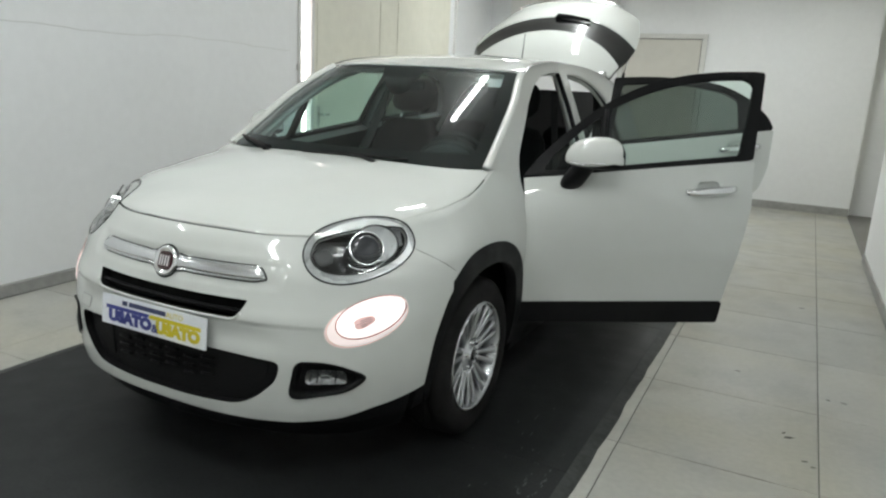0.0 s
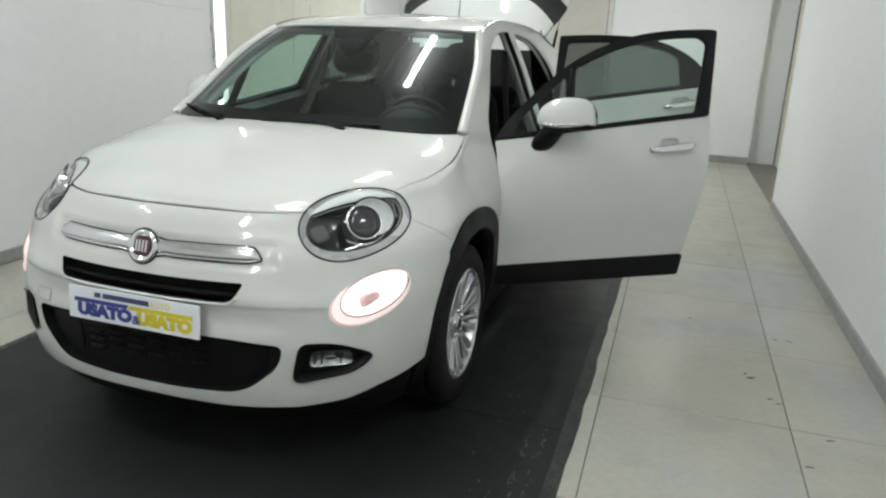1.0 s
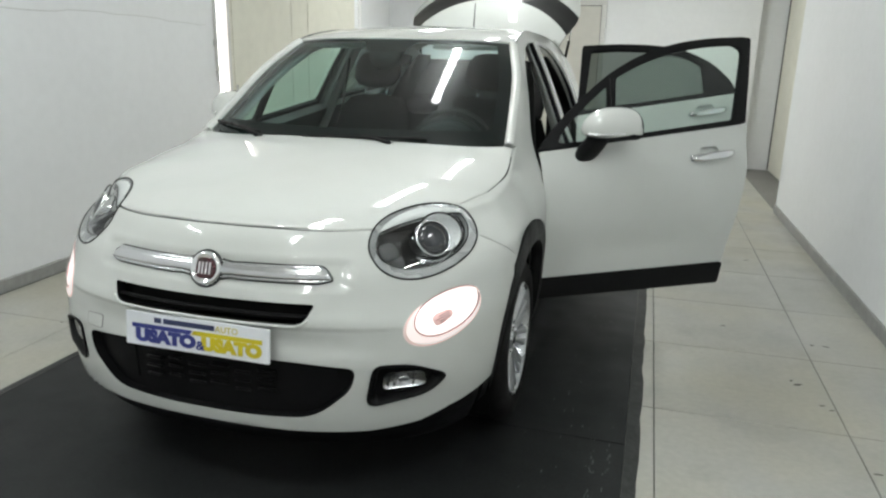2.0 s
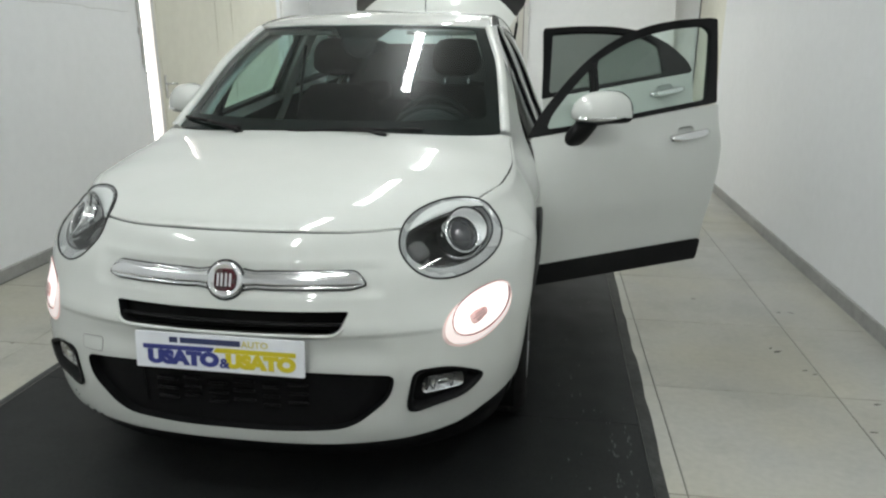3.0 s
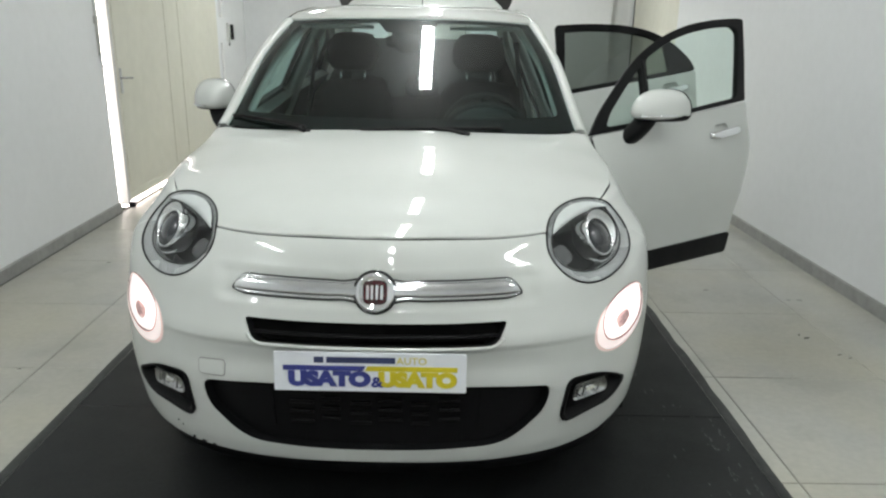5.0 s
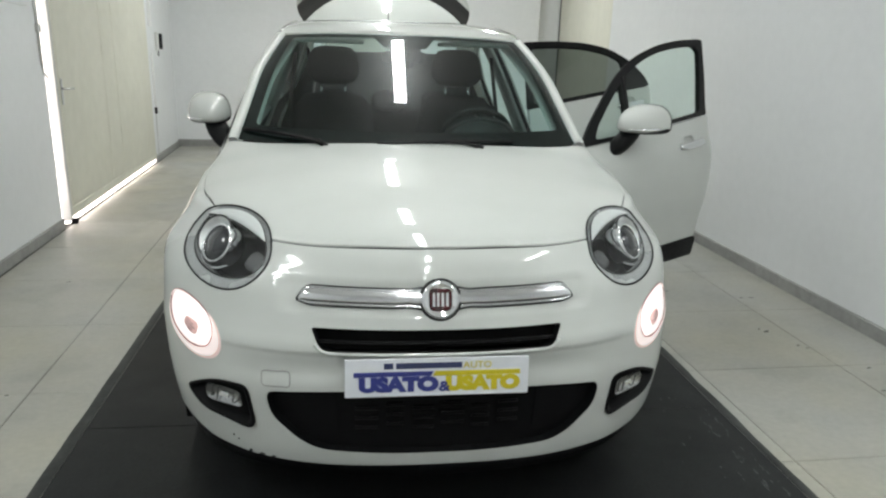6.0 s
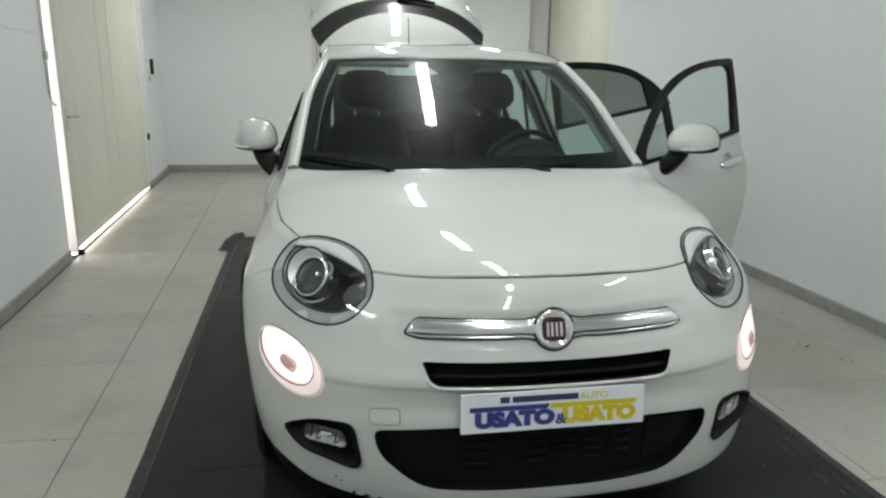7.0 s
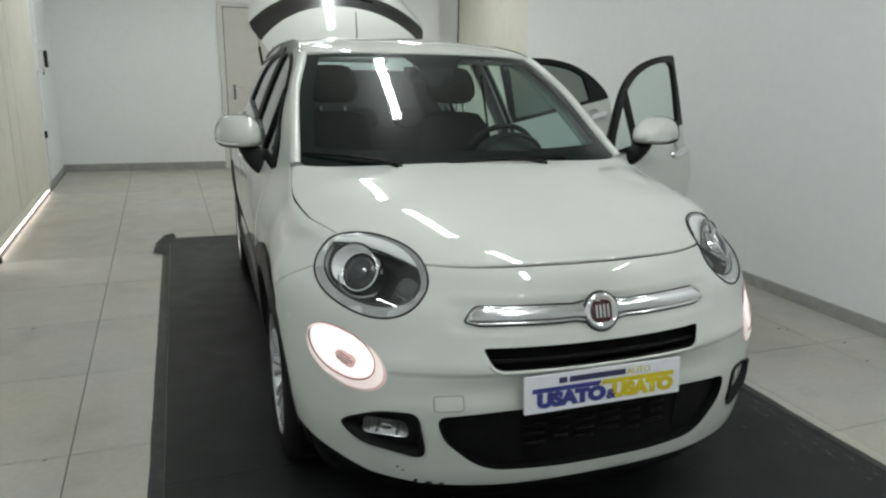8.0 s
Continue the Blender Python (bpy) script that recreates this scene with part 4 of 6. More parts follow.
# chrome bar and badge
def bar(sx):
    """Half of the grille bar: a flat rim, a groove and a raised middle, cut aslant at its end."""
    zs, rows = 0.787, []
    profile = ((-1.0, 0.002), (-0.97, 0.010), (-0.86, 0.0120), (-0.78, 0.0110), (-0.73, 0.0080), (-0.67, 0.0112), (-0.35, 0.0140), (0.0, 0.0150), (0.35, 0.0140), (0.67, 0.0112), (0.73, 0.0080), (0.78, 0.0110), (0.86, 0.0120), (0.97, 0.010), (1.0, 0.002))
    for x in np.concatenate([np.linspace(0.050, 0.360, 17), np.linspace(0.370, 0.404, 7)]):
        end = max(0.0, (x - 0.360) / 0.044)
        h = 0.0235 * max(0.0, 1 - end ** 1.7) + 0.0008
        h *= 0.86 + 0.14 * smooth((x - 0.05) * 12) + 0.35 * (1 - smooth((x - 0.05) / 0.035))
        row = []
        for f, d in profile:
            z = zs + h * f - 0.013 * end * end
            row.append(inset_skin(nose, d * min(1, h / 0.012))(np.array([s_at(sx * x, z)]), np.array([z]))[0])
        rows.append(row)
    b = part("chrome_bar", loft("chrome_bar", rows), CHROME, car, "satin chrome grille bar")
    part("bezel", tube("bezel", [r[-1] for r in rows] + [r[0] for r in rows][::-1], 0.0048, n=6), GLOSS_BLACK, b, "black edge line")
    return b


bar(1), bar(-1)
BADGE = axes((0, 0.004, 0.787), (1, 0, 0), (0, -1, 0.33))
R90 = Matrix.Rotation(radians(-90), 4, "Y")
bd = part("badge", lathe("badge", [(-0.012, 0.055), (0.002, 0.055), (0.008, 0.053), (0.011, 0.049), (0.011, 0.044), (0.007, 0.040), (0.006, 0.0)], 48), BRIGHT, car, "round chrome badge with a dark red face", m=BADGE @ R90)
part("outline", tube("outline", [BADGE @ Vector((0.0575 * math.cos(a), 0.0575 * math.sin(a), 0.0)) for a in np.linspace(0, 2 * np.pi, 48, endpoint=False)], 0.004, n=6, closed=True), GLOSS_BLACK, bd, "black outline of the badge", m=(BADGE @ R90).inverted())
sq = ring(0.032, 0.032, 40, 4.0)
part("face", slab("face", sq, 0.003, BADGE @ pose(0, 0, 0.0065), 0.001), RED, bd, m=(BADGE @ R90).inverted())
for k, bx in enumerate((-0.0195, -0.0075, 0.0055, 0.0185)):
    part("mark", slab("mark", [(bx - 0.0035, -0.019), (bx + 0.0035, -0.019), (bx + 0.0035, 0.019), (bx - 0.0035, 0.019)], 0.0015, BADGE @ pose(0, 0, 0.0095), 0.0004), BRIGHT, bd, "plain bright bar", m=(BADGE @ R90).inverted())


# ---- headlights ----
def dome(ringpts, height, n=9, power=2.0, base=0.0):
    rows = []
    c = ringpts.mean(0)
    for k in np.linspace(1, 0.001, n):
        h = base + height * (1 - k**power)
        rows.append([(*(c + (p - c) * k), h) for p in ringpts])
    return rows


def to(rows, m):
    R = np.array(m)
    return [np.asarray(r) @ R[:3, :3].T + R[:3, 3] for r in rows]


def headlight(side):
    M = lamp_frame(side, **HEAD)
    up = 1 if side > 0 else -1
    r1 = head_ring(side)
    c0 = r1.mean(0)
    at = lambda k: c0 + (r1 - c0) * k
    rim = on_skin(M, at(0.985))[:, 2]
    flat = lambda k, h, w: [(*p, r * w + h) for p, r in zip(at(k), rim)]
    hl = part("headlight", loft("headlight", to([flat(0.985, 0.0, 1), flat(0.965, -0.03, 1), flat(0.80, -0.05, 0.6), flat(0.4, -0.055, 0.1), flat(0.01, -0.055, 0)], M), closed=True), GLOSS_BLACK, car, "clear oval headlight with a dark housing")
    part("gasket", tube("gasket", [Vector(q) for q in to([[(*p, h) for p, h in zip(at(0.990), rim)]], M)[0]], 0.0030, n=6, closed=True), BLACK, hl)
    th = radians(9)

    def lay(u, v):
        """A place in the lamp's own outline, u outwards and v upwards."""
        return np.array([u * math.cos(th) - v * math.sin(th) - 0.019, (u * math.sin(th) + v * math.cos(th) - 0.008) * up])

    def sunk(pts, depth):
        """Places of the outline, sunk below the body's skin."""
        q = on_skin(M, np.array(pts))
        q[:, 2] -= depth
        return q

    # frosted rim, broad below and at the inner end, narrow on top
    inner_r = np.array([lay(0.003 + 0.176 * math.cos(t), 0.007 + 0.099 * math.sin(t)) for t in np.linspace(0, 2 * np.pi, 64, endpoint=False)])
    part("bezel", loft("bezel", to([sunk(at(0.982), 0.002), sunk(at(0.93), 0.007), sunk(at(0.90) * 0.5 + inner_r * 0.5, 0.011), sunk(inner_r, 0.015), sunk(inner_r * 0.97 + lay(0, 0) * 0.03, 0.030)], M), closed=True), BEZEL_GREY, hl, "frosted grey inner rim")
    part("rim_line", tube("rim_line", [Vector(q) for q in to([sunk(inner_r, 0.0135)], M)[0]], 0.0030, n=6, closed=True), GLOSS_BLACK, hl, "thin black line inside the rim")
    # brow: the broad pale light guide over the lamps, on a black backing
    brow, edge_line = [], []
    for t in np.linspace(0.105, 0.745, 26):
        a = math.pi * t
        wide = 0.003 + 0.040 * math.sin(math.pi * (t - 0.10) / 0.65) ** 0.8
        u0, v0 = 0.186 * math.cos(a), 0.110 * math.sin(a)
        q = sunk([lay(u0, v0), lay(u0 * 0.995, v0 - 0.5 * wide), lay(u0 * 0.99, v0 - wide), lay(u0 * 0.985, v0 - wide - 0.002)], 0.004)
        q[:, 2] -= (0.0, 0.0, 0.003, 0.030)
        brow.append(q)
        edge_line.append(q[2] - (0, 0, 0.001))
    part("light_guide", loft("light_guide", to(brow, M)), GUIDE_WHITE, hl, "broad pale light guide over the lamps")
    part("guide_edge", tube("guide_edge", [M @ Vector(q) for q in edge_line], 0.0042, n=6), GLOSS_BLACK, hl, "black edge under the light guide")
    # projector in a thin bright ring, the silver bowl behind it and the ribbed panels at both ends
    pc = lay(0.014, -0.012)
    pm = M @ pose(pc[0], pc[1], 0.030)
    part("projector", lathe("projector", [(-0.05, 0.062), (0.004, 0.062), (0.008, 0.0605), (0.009, 0.058), (0.006, 0.0555), (-0.02, 0.054)], 44), BRIGHT, hl, "projector lamp in a thin bright ring", m=pm @ R90)
    part("eye", lathe("eye", [(-0.012, 0.055), (0.001, 0.050), (0.010, 0.038), (0.015, 0.020), (0.017, 0.0005)], 32), DARK_EYE, hl, "dark glass lens", m=pm @ R90)
    part("eye_ring", lathe("eye_ring", [(0.002, 0.050), (0.0045, 0.049), (0.0045, 0.0465), (0.003, 0.0455)], 32), DARK_RING, hl, m=pm @ R90)
    bc = lay(0.054, -0.004)
    bm_ = M @ pose(bc[0], bc[1], 0.014)
    part("bowl", loft("bowl", to([[(*p, 0.008) for p in ring(0.076, 0.066, 40)], [(*p, 0.002) for p in ring(0.072, 0.062, 40)], [(*p, -0.018) for p in ring(0.056, 0.053, 40)], [(*p, -0.030) for p in ring(0.03, 0.03, 40)], [(*p, -0.034) for p in ring(0.004, 0.004, 40)]], bm_), closed=True), BOWL, hl, "bright reflector bowl")
    part("bowl_edge", tube("bowl_edge", [bm_ @ Vector((*p, 0.009)) for p in ring(0.078, 0.068, 40)], 0.0036, n=6, closed=True), GLOSS_BLACK, hl)
    # ribbed panel at the outer end, a small frosted facet at the inner end
    cu, cv, w, h = 0.140, 0.010, 0.024, 0.040
    pan = [sunk([lay(cu + w * a + 0.010 * b, cv + h * b) for b in np.linspace(-1, 1, 5)], 0.024 + 0.004 * a * a) for a in np.linspace(-1, 1, 7)]
    part("side_reflector", loft("side_reflector", to(pan, M)), PANEL_GREY, hl, "ribbed side reflector")
    for a in np.linspace(-0.8, 0.8, 4):
        part("rib", tube("rib", [M @ Vector(q) for q in sunk([lay(cu + w * a + 0.010 * b, cv + h * b) for b in (-0.9, 0.0, 0.9)], 0.0225)], 0.0014, n=5), PANEL_GREY, hl)
    facet = [sunk([lay(-0.130 + k * x, 0.008 + k * y) for x, y in ring(0.030, 0.030, 24, 2.8)], d) for k, d in ((1.0, 0.030), (0.9, 0.0265), (0.5, 0.026), (0.02, 0.026))]
    part("facet", loft("facet", to(facet, M), closed=True), FACET_GREY, hl, "small frosted facet")
    fin = [M @ Vector(sunk([lay(-0.045 + 0.04 * t, 0.010 + 0.045 * t - 0.012 * t * t)], 0.012)[0]) for t in np.linspace(0, 1, 9)]
    part("swoosh", tube("swoosh", fin, 0.005, n=8, flat=0.6), BRIGHT, hl)
    sock = [M @ Vector(sunk([lay(0.012 + 0.085 * math.cos(t), -0.016 + 0.070 * math.sin(t))], 0.020)[0]) for t in np.linspace(-2.7, -0.5, 17)]
    part("lower_arc", tube("lower_arc", sock, 0.0032, n=6), SILVER, hl, "thin silver arc under the projector")
    # clear cover, flush with the body
    rows = []
    for k in np.linspace(0.985, 0.002, 12):
        q = on_skin(M, at(k))
        q[:, 2] += 0.004 * (1 - k * k)
        rows.append(q)
    hs = np.array([r[:, 2] for r in rows])
    for _ in range(3):
        hs[1:-1] = (np.roll(hs, 1, 1) + np.roll(hs, -1, 1) + 2 * hs)[1:-1] / 4
    hs[-1] = hs[-1].mean()
    for r, h in zip(rows, hs):
        r[:, 2] = h
    part("cover", loft("cover", to(rows, M), closed=True), LENS, hl, "clear domed lens")


BEZEL_GREY = mat("frosted_grey_plastic", (0.47, 0.48, 0.48), rough=0.25, metal=0.35, grain=0.08, rough_var=0.08)
GUIDE_WHITE = mat("pale_light_guide", (0.74, 0.76, 0.75), rough=0.30, grain=0.02)
FACET_GREY = mat("frosted_facet", (0.055, 0.056, 0.058), rough=0.5, metal=0.0, grain=0.25, scale=90)
BOWL = mat("bright_reflector", (0.80, 0.81, 0.81), rough=0.32, metal=0.35, grain=0.06, rough_var=0.1)
PANEL_GREY = mat("grey_ribbed_panel", (0.24, 0.245, 0.25), rough=0.35, metal=0.3, grain=0.08)
DARK_RING = mat("dark_metal_ring", (0.10, 0.10, 0.105), rough=0.25, metal=0.8, grain=0.08)
SILVER = mat("silvered_plastic", (0.66, 0.67, 0.68), rough=0.24, metal=0.75, grain=0.06, rough_var=0.08)
DARK_EYE = mat("dark_lamp_eye", (0.03, 0.032, 0.036), rough=0.08, coat=0.5, grain=0.1)
headlight(1), headlight(-1)


def running_light(side):
    M = lamp_frame(side, **DRL)
    up = 1 if side > 0 else -1
    r1 = drl_ring(side)
    c0 = r1.mean(0)
    at = lambda k: c0 + (r1 - c0) * k
    hs = on_skin(M, at(0.97))[:, 2]
    row = lambda k, d: [(*p, h + d) for p, h in zip(at(k), hs)]
    rl = part("running_light", loft("running_light", to([row(0.98, -0.004), row(0.92, -0.022), row(0.5, -0.028), row(0.02, -0.028)], M), closed=True), CHROME, car, "lit oval daytime running light")
    part("glow_ring", loft("glow_ring", to([row(0.95, -0.004), on_skin(M, at(0.90), 0.001)] + [on_skin(M, at(k), 0.0015) for k in (0.75, 0.55, 0.35, 0.15, 0.01)], M), closed=True), DRL_GLOW, rl, "glowing pinkish-white ring")
    mid_core = c0 + np.array([-0.032, -0.005 * up])
    core = [on_skin(M, mid_core + ring(0.038 * k, 0.017 * k, 24, 3.0, egg=0.25), lift) for k, lift in ((1.0, 0.0022), (0.9, 0.0052), (0.5, 0.0062), (0.02, 0.0066))]
    lc = part("lamp_core", loft("lamp_core", to(core, M), closed=True), CORE_GLOW, rl, "pinkish lamp core")
    for dx, dy, w in ((0.004, 0.0085, 0.020), (-0.003, 0.002, 0.026), (0.002, -0.005, 0.022), (-0.008, -0.011, 0.012)):
        bar_q = on_skin(M, np.array([mid_core + np.array([dx + w * k, dy * up]) for k in np.linspace(-1, 1, 7)]), 0.0068)
        part("reflector_rib", tube("reflector_rib", [M @ Vector(q) for q in bar_q], 0.0014, n=5), ROSE, lc, "dull rose rib")
    part("rim", tube("rim", [M @ Vector(q) for q in row(0.975, 0.0012)], 0.0026, n=6, closed=True), ROSE, rl, "thin pink rim")
    # the lamp's halo on the bumper, built as two glowing bands round it
    off = np.array([-0.016, -0.010 * up])
    s0, s1, s2 = on_skin(M, at(1.15) + off * 1.2, 0.0006), on_skin(M, at(1.09) + off, 0.0022), on_skin(M, at(1.045) + off * 0.6, 0.004)
    part("halo", loft("halo", to([s1, s2, row(1.0, 0.002)], M), closed=True), DRL_SPILL, rl, "glowing band imitating the lamp's halo on the bumper")
    part("halo_edge", loft("halo_edge", to([s0, s1], M), closed=True), DRL_SPILL_EDGE, rl, "fainter glowing outer band of the imitated halo")
    part("cover", loft("cover", to([row(0.97, 0.002)] + [on_skin(M, at(k), 0.010 - 0.006 * k) for k in (0.85, 0.65, 0.45, 0.25, 0.01)], M), closed=True), LENS, rl)


ROSE = mat("rose_tinted_plastic", (0.42, 0.25, 0.245), rough=0.4, grain=0.1)
running_light(1), running_light(-1)


FOG_GREY = mat("dulled_reflector", (0.46, 0.46, 0.47), rough=0.20, metal=1.0, grain=0.30, scale=40)


def fog_lamp(side):
    poly = [tuple(p) for p in FOG] if side > 0 else mirror2([tuple(p) for p in FOG])
    q = on_nose(poly)
    fg = part("fog_lamp", surf("fog_lamp", inset_skin(nose, -0.028), on_nose(set_in(poly, 1.02)), (), 0.015, 0), BLACK, car, "black fog-lamp pocket with a clear lamp")
    part("surround", loft("surround", [inset_skin(nose, d)(np.array([p[0] for p in r]), np.array([p[1] for p in r])) for d, r in ((0.006, on_nose(set_in(poly, 1.01))), (0.008, on_nose(set_in(poly, 0.95))), (0.0, on_nose(set_in(poly, 0.86))), (-0.03, on_nose(set_in(poly, 0.78))))], closed=True), BLACK, fg)
    cx, cz = side * 0.636, 0.462
    lampq = rounded([(cx - 0.062, cz - 0.028), (cx + 0.062, cz - 0.026), (cx + 0.055, cz + 0.027), (cx - 0.055, cz + 0.03)], 0.02)
    lampq = [tuple(p) for p in lampq]
    rows = [inset_skin(nose, d)(np.array([p[0] for p in r]), np.array([p[1] for p in r])) for d, r in ((-0.014, on_nose(lampq)), (-0.026, on_nose(set_in(lampq, 0.6))), (-0.028, on_nose(set_in(lampq, 0.02))))]
    lp = part("reflector", loft("reflector", rows, closed=True), FOG_GREY, fg)
    part("bulb_cap", surf("bulb_cap", inset_skin(nose, -0.015), on_nose(rounded(set_in(lampq, 0.24), 0.008)), (), 0.01, 0.006), BRIGHT, fg)
    for fx in (-0.042, -0.022, 0.030):
        rib = [(cx + fx + 0.004 * k, cz + 0.020 * k) for k in np.linspace(-1, 1, 5)]
        part("reflector_rib", tube("reflector_rib", [tuple(inset_skin(nose, -0.0165)(np.array([s_at(a, b)]), np.array([b]))[0]) for a, b in rib], 0.0022, n=5), DARK_EYE, fg)
    part("lens", surf("lens", inset_skin(nose, -0.011), on_nose(lampq), (), 0.012, 0), LENS, fg)


fog_lamp(1), fog_lamp(-1)

# ---- the show plate ----
PLATE = axes((-0.009, -0.063, 0.581), (1, 0, 0), (0, -1, 0.09))
pl = part("show_plate", slab("show_plate", rounded([(-0.2605, -0.055), (0.2605, -0.055), (0.2605, 0.055), (-0.2605, 0.055)], 0.004, 3), 0.006, PLATE @ pose(0, 0, -0.006), 0.001), CARD, car, "white dealer plate printed in navy and yellow")
part("plate_holder", box(-0.255, -0.049, -0.014, 0.255, 0.049, -0.0065, 0.002), BLACK, car, m=PLATE)


def words(text, x0, x1, y0, height, material, depth=0.0006, lift=0.0012, shear=0.0, bold=0.0):
    """Lettering fitted between x0 and x1 on the plate."""
    cu = bpy.data.curves.new("lettering", "FONT")
    cu.body, cu.size, cu.extrude, cu.offset, cu.shear, cu.resolution_u = text, 1.0, 0.001, bold, shear, 4
    ob = bpy.data.objects.new("lettering", cu)
    scene.collection.objects.link(ob)
    bpy.context.view_layer.update()
    me = bpy.data.meshes.new_from_object(ob.evaluated_get(bpy.context.evaluated_depsgraph_get()))
    bpy.data.objects.remove(ob)
    n = len(me.vertices)
    co = np.empty(n * 3)
    me.vertices.foreach_get("co", co)
    co = co.reshape(-1, 3)
    lo, hi = co.min(0), co.max(0)
    co[:, 0] = x0 + (co[:, 0] - lo[0]) / (hi[0] - lo[0]) * (x1 - x0)
    co[:, 1] = y0 + (co[:, 1] - lo[1]) / (hi[1] - lo[1]) * height
    co[:, 2] = lift + (co[:, 2] - lo[2]) / (hi[2] - lo[2]) * depth
    R = np.array(PLATE)
    co = co @ R[:3, :3].T + R[:3, 3]
    me.vertices.foreach_set("co", co.ravel())
    me.update()
    me.materials.clear()
    return part("lettering", me, material, pl)


for a, b in ((-0.152, -0.126), (-0.118, 0.068)):
    part("line_bar", slab("line_bar", [(a, 0.026), (b, 0.026), (b, 0.043), (a, 0.043)], 0.0008, PLATE @ pose(0, 0, 0.0002), 0.0002), INK, pl, "plain dark blue bar")
words("AUTO", 0.071, 0.152, 0.025, 0.019, YELLOW, bold=0.0)
part("stripe", slab("stripe", [(-0.236, 0.004), (-0.02, 0.004), (-0.012, 0.018), (-0.236, 0.018)], 0.0008, PLATE @ pose(0, 0, 0.0002), 0.0002), NAVY, pl)
part("stripe", slab("stripe", [(-0.015, 0.004), (0.236, 0.004), (0.236, 0.018), (-0.007, 0.018)], 0.0008, PLATE @ pose(0, 0, 0.0002), 0.0002), YELLOW, pl)
words("USATO", -0.222, 0.002, -0.042, 0.046, NAVY, bold=0.085)
words("&", 0.003, 0.036, -0.042, 0.030, NAVY, lift=0.0022, bold=0.03)
words("USATO", 0.022, 0.236, -0.042, 0.046, YELLOW, bold=0.085)


# ---- roof, screen and pillars ----
roof_mid = spline((1.60, 1.75, 1.95, 2.3, 2.8, 3.3, 3.6, 3.85), (1.535, 1.570, 1.604, 1.642, 1.668, 1.668, 1.655, 1.63))


def cant(y):
    """The top edge of the car's side."""
    return half_width(y, cant_z(y)), cant_z(y)


def bow(u):
    """How the head and the foot of the screen sweep back across the car."""
    return 0.28 * u * u + 0.72 * np.abs(u) ** 4.2


def roof_skin(u, v):
    u, v = np.asarray(u, float), np.asarray(v, float)
    ys = 1.787 + (3.72 - 1.787) * v
    ym = 1.655 + (3.62 - 1.655) * v
    xe, ze = cant(ys)
    y = ys + (ym - ys) * (1 - bow(u))
    z = ze + (roof_mid(ym) - ze) * (1 - np.abs(u) ** 3.2)
    return np.stack([u * (xe - 0.012), y, z], -1)


def screen_skin(u, v):
    """The windscreen, v from its foot to its head."""
    u, v = np.asarray(u, float), np.asarray(v, float)
    ys = 1.095 + (1.787 - 1.095) * v
    xe, ze = cant(ys)
    xe = xe - 0.040
    ym = 0.935 + (1.655 - 0.935) * v
    zm = 1.098 + (1.545 - 1.098) * v + 0.020 * np.sin(np.pi * v)
    y = ys + (ym - ys) * (1 - bow(u))
    z = (ze - 0.004) + (zm - (ze - 0.004)) * (1 - bow(u))
    return np.stack([u * xe, y, z], -1)


part("roof", surf("roof", roof_skin, [(-1, 0.008), (1, 0.008), (1, 1), (-1, 1)], (), 0.03, 0.012, aspect=(0.6, 1.9)), PAINT, car)
sc = part("windscreen", surf("windscreen", screen_skin, [(-1, 0), (1, 0), (1, 1), (-1, 1)], (), 0.03, 0, aspect=(0.65, 0.8)), SCREEN_GLASS, car, "raked windscreen with a black border")
clear = rounded([(-0.925, 0.125), (-0.5, 0.108), (0.0, 0.100), (0.5, 0.108), (0.925, 0.125), (0.912, 0.955), (0.25, 0.965), (0.16, 0.84), (-0.16, 0.84), (-0.25, 0.965), (-0.912, 0.955)], (0.04, 0.05, 0.05, 0.05, 0.04, 0.03, 0.02, 0.02, 0.02, 0.02, 0.03))
part("frit", surf("frit", inset_skin(screen_skin, -0.003), [(-1, 0), (1, 0), (1, 1), (-1, 1)], [clear], 0.022, 0, aspect=(0.65, 0.8)), LINER, sc, "black border band")
part("cowl", surf("cowl", lambda u, v: screen_skin(u, 0.0 * v) + np.stack([0 * u, -0.085 * v * (1 - 0.6 * u * u), -0.022 * v - 0.004 + 0 * u], -1), [(-0.97, 0), (0.97, 0), (0.97, 1), (-0.97, 1)], (), 0.03, 0, flip=True, aspect=(0.7, 0.09)), BLACK, car, "black scuttle panel under the screen")
part("cowl_drain", box(-0.64, 0.99, 0.96, 0.64, 1.14, 1.0, 0.01), LINER, car)


def pillar(side):
    """The painted front face of the screen pillar, from the side's edge to the glass."""
    rows = []
    for v in np.linspace(-0.012, 1.0, 26):
        y = 1.095 + (1.787 - 1.095) * v
        xe, ze = cant(y)
        g = screen_skin(np.array([1.0]), np.array([max(0, v)]))[0]
        p0 = np.array([xe, y, ze])
        rows.append([(side * (p0[0] + 0.0), p0[1], p0[2]), (side * (p0[0] - 0.010), p0[1] - 0.010, p0[2] + 0.007), (side * (p0[0] - 0.026), p0[1] - 0.012, p0[2] + 0.010), (side * (g[0] + 0.002), g[1] - 0.006, g[2] + 0.006), (side * (g[0] - 0.001), g[1], g[2] - 0.008)])
    part("screen_pillar", loft("screen_pillar", rows), PAINT, car)
    rows = []
    for y in np.linspace(1.787, 3.72, 40):
        xe, ze = cant(y)
        rows.append([(side * xe, y, ze), (side * (xe - 0.007), y, ze + 0.004), (side * (xe - 0.0125), y, ze - 0.001)])
    part("roof_rail_joint", loft("roof_rail_joint", rows), GLOSS_BLACK, car, "dark roof drip joint")


pillar(1), pillar(-1)


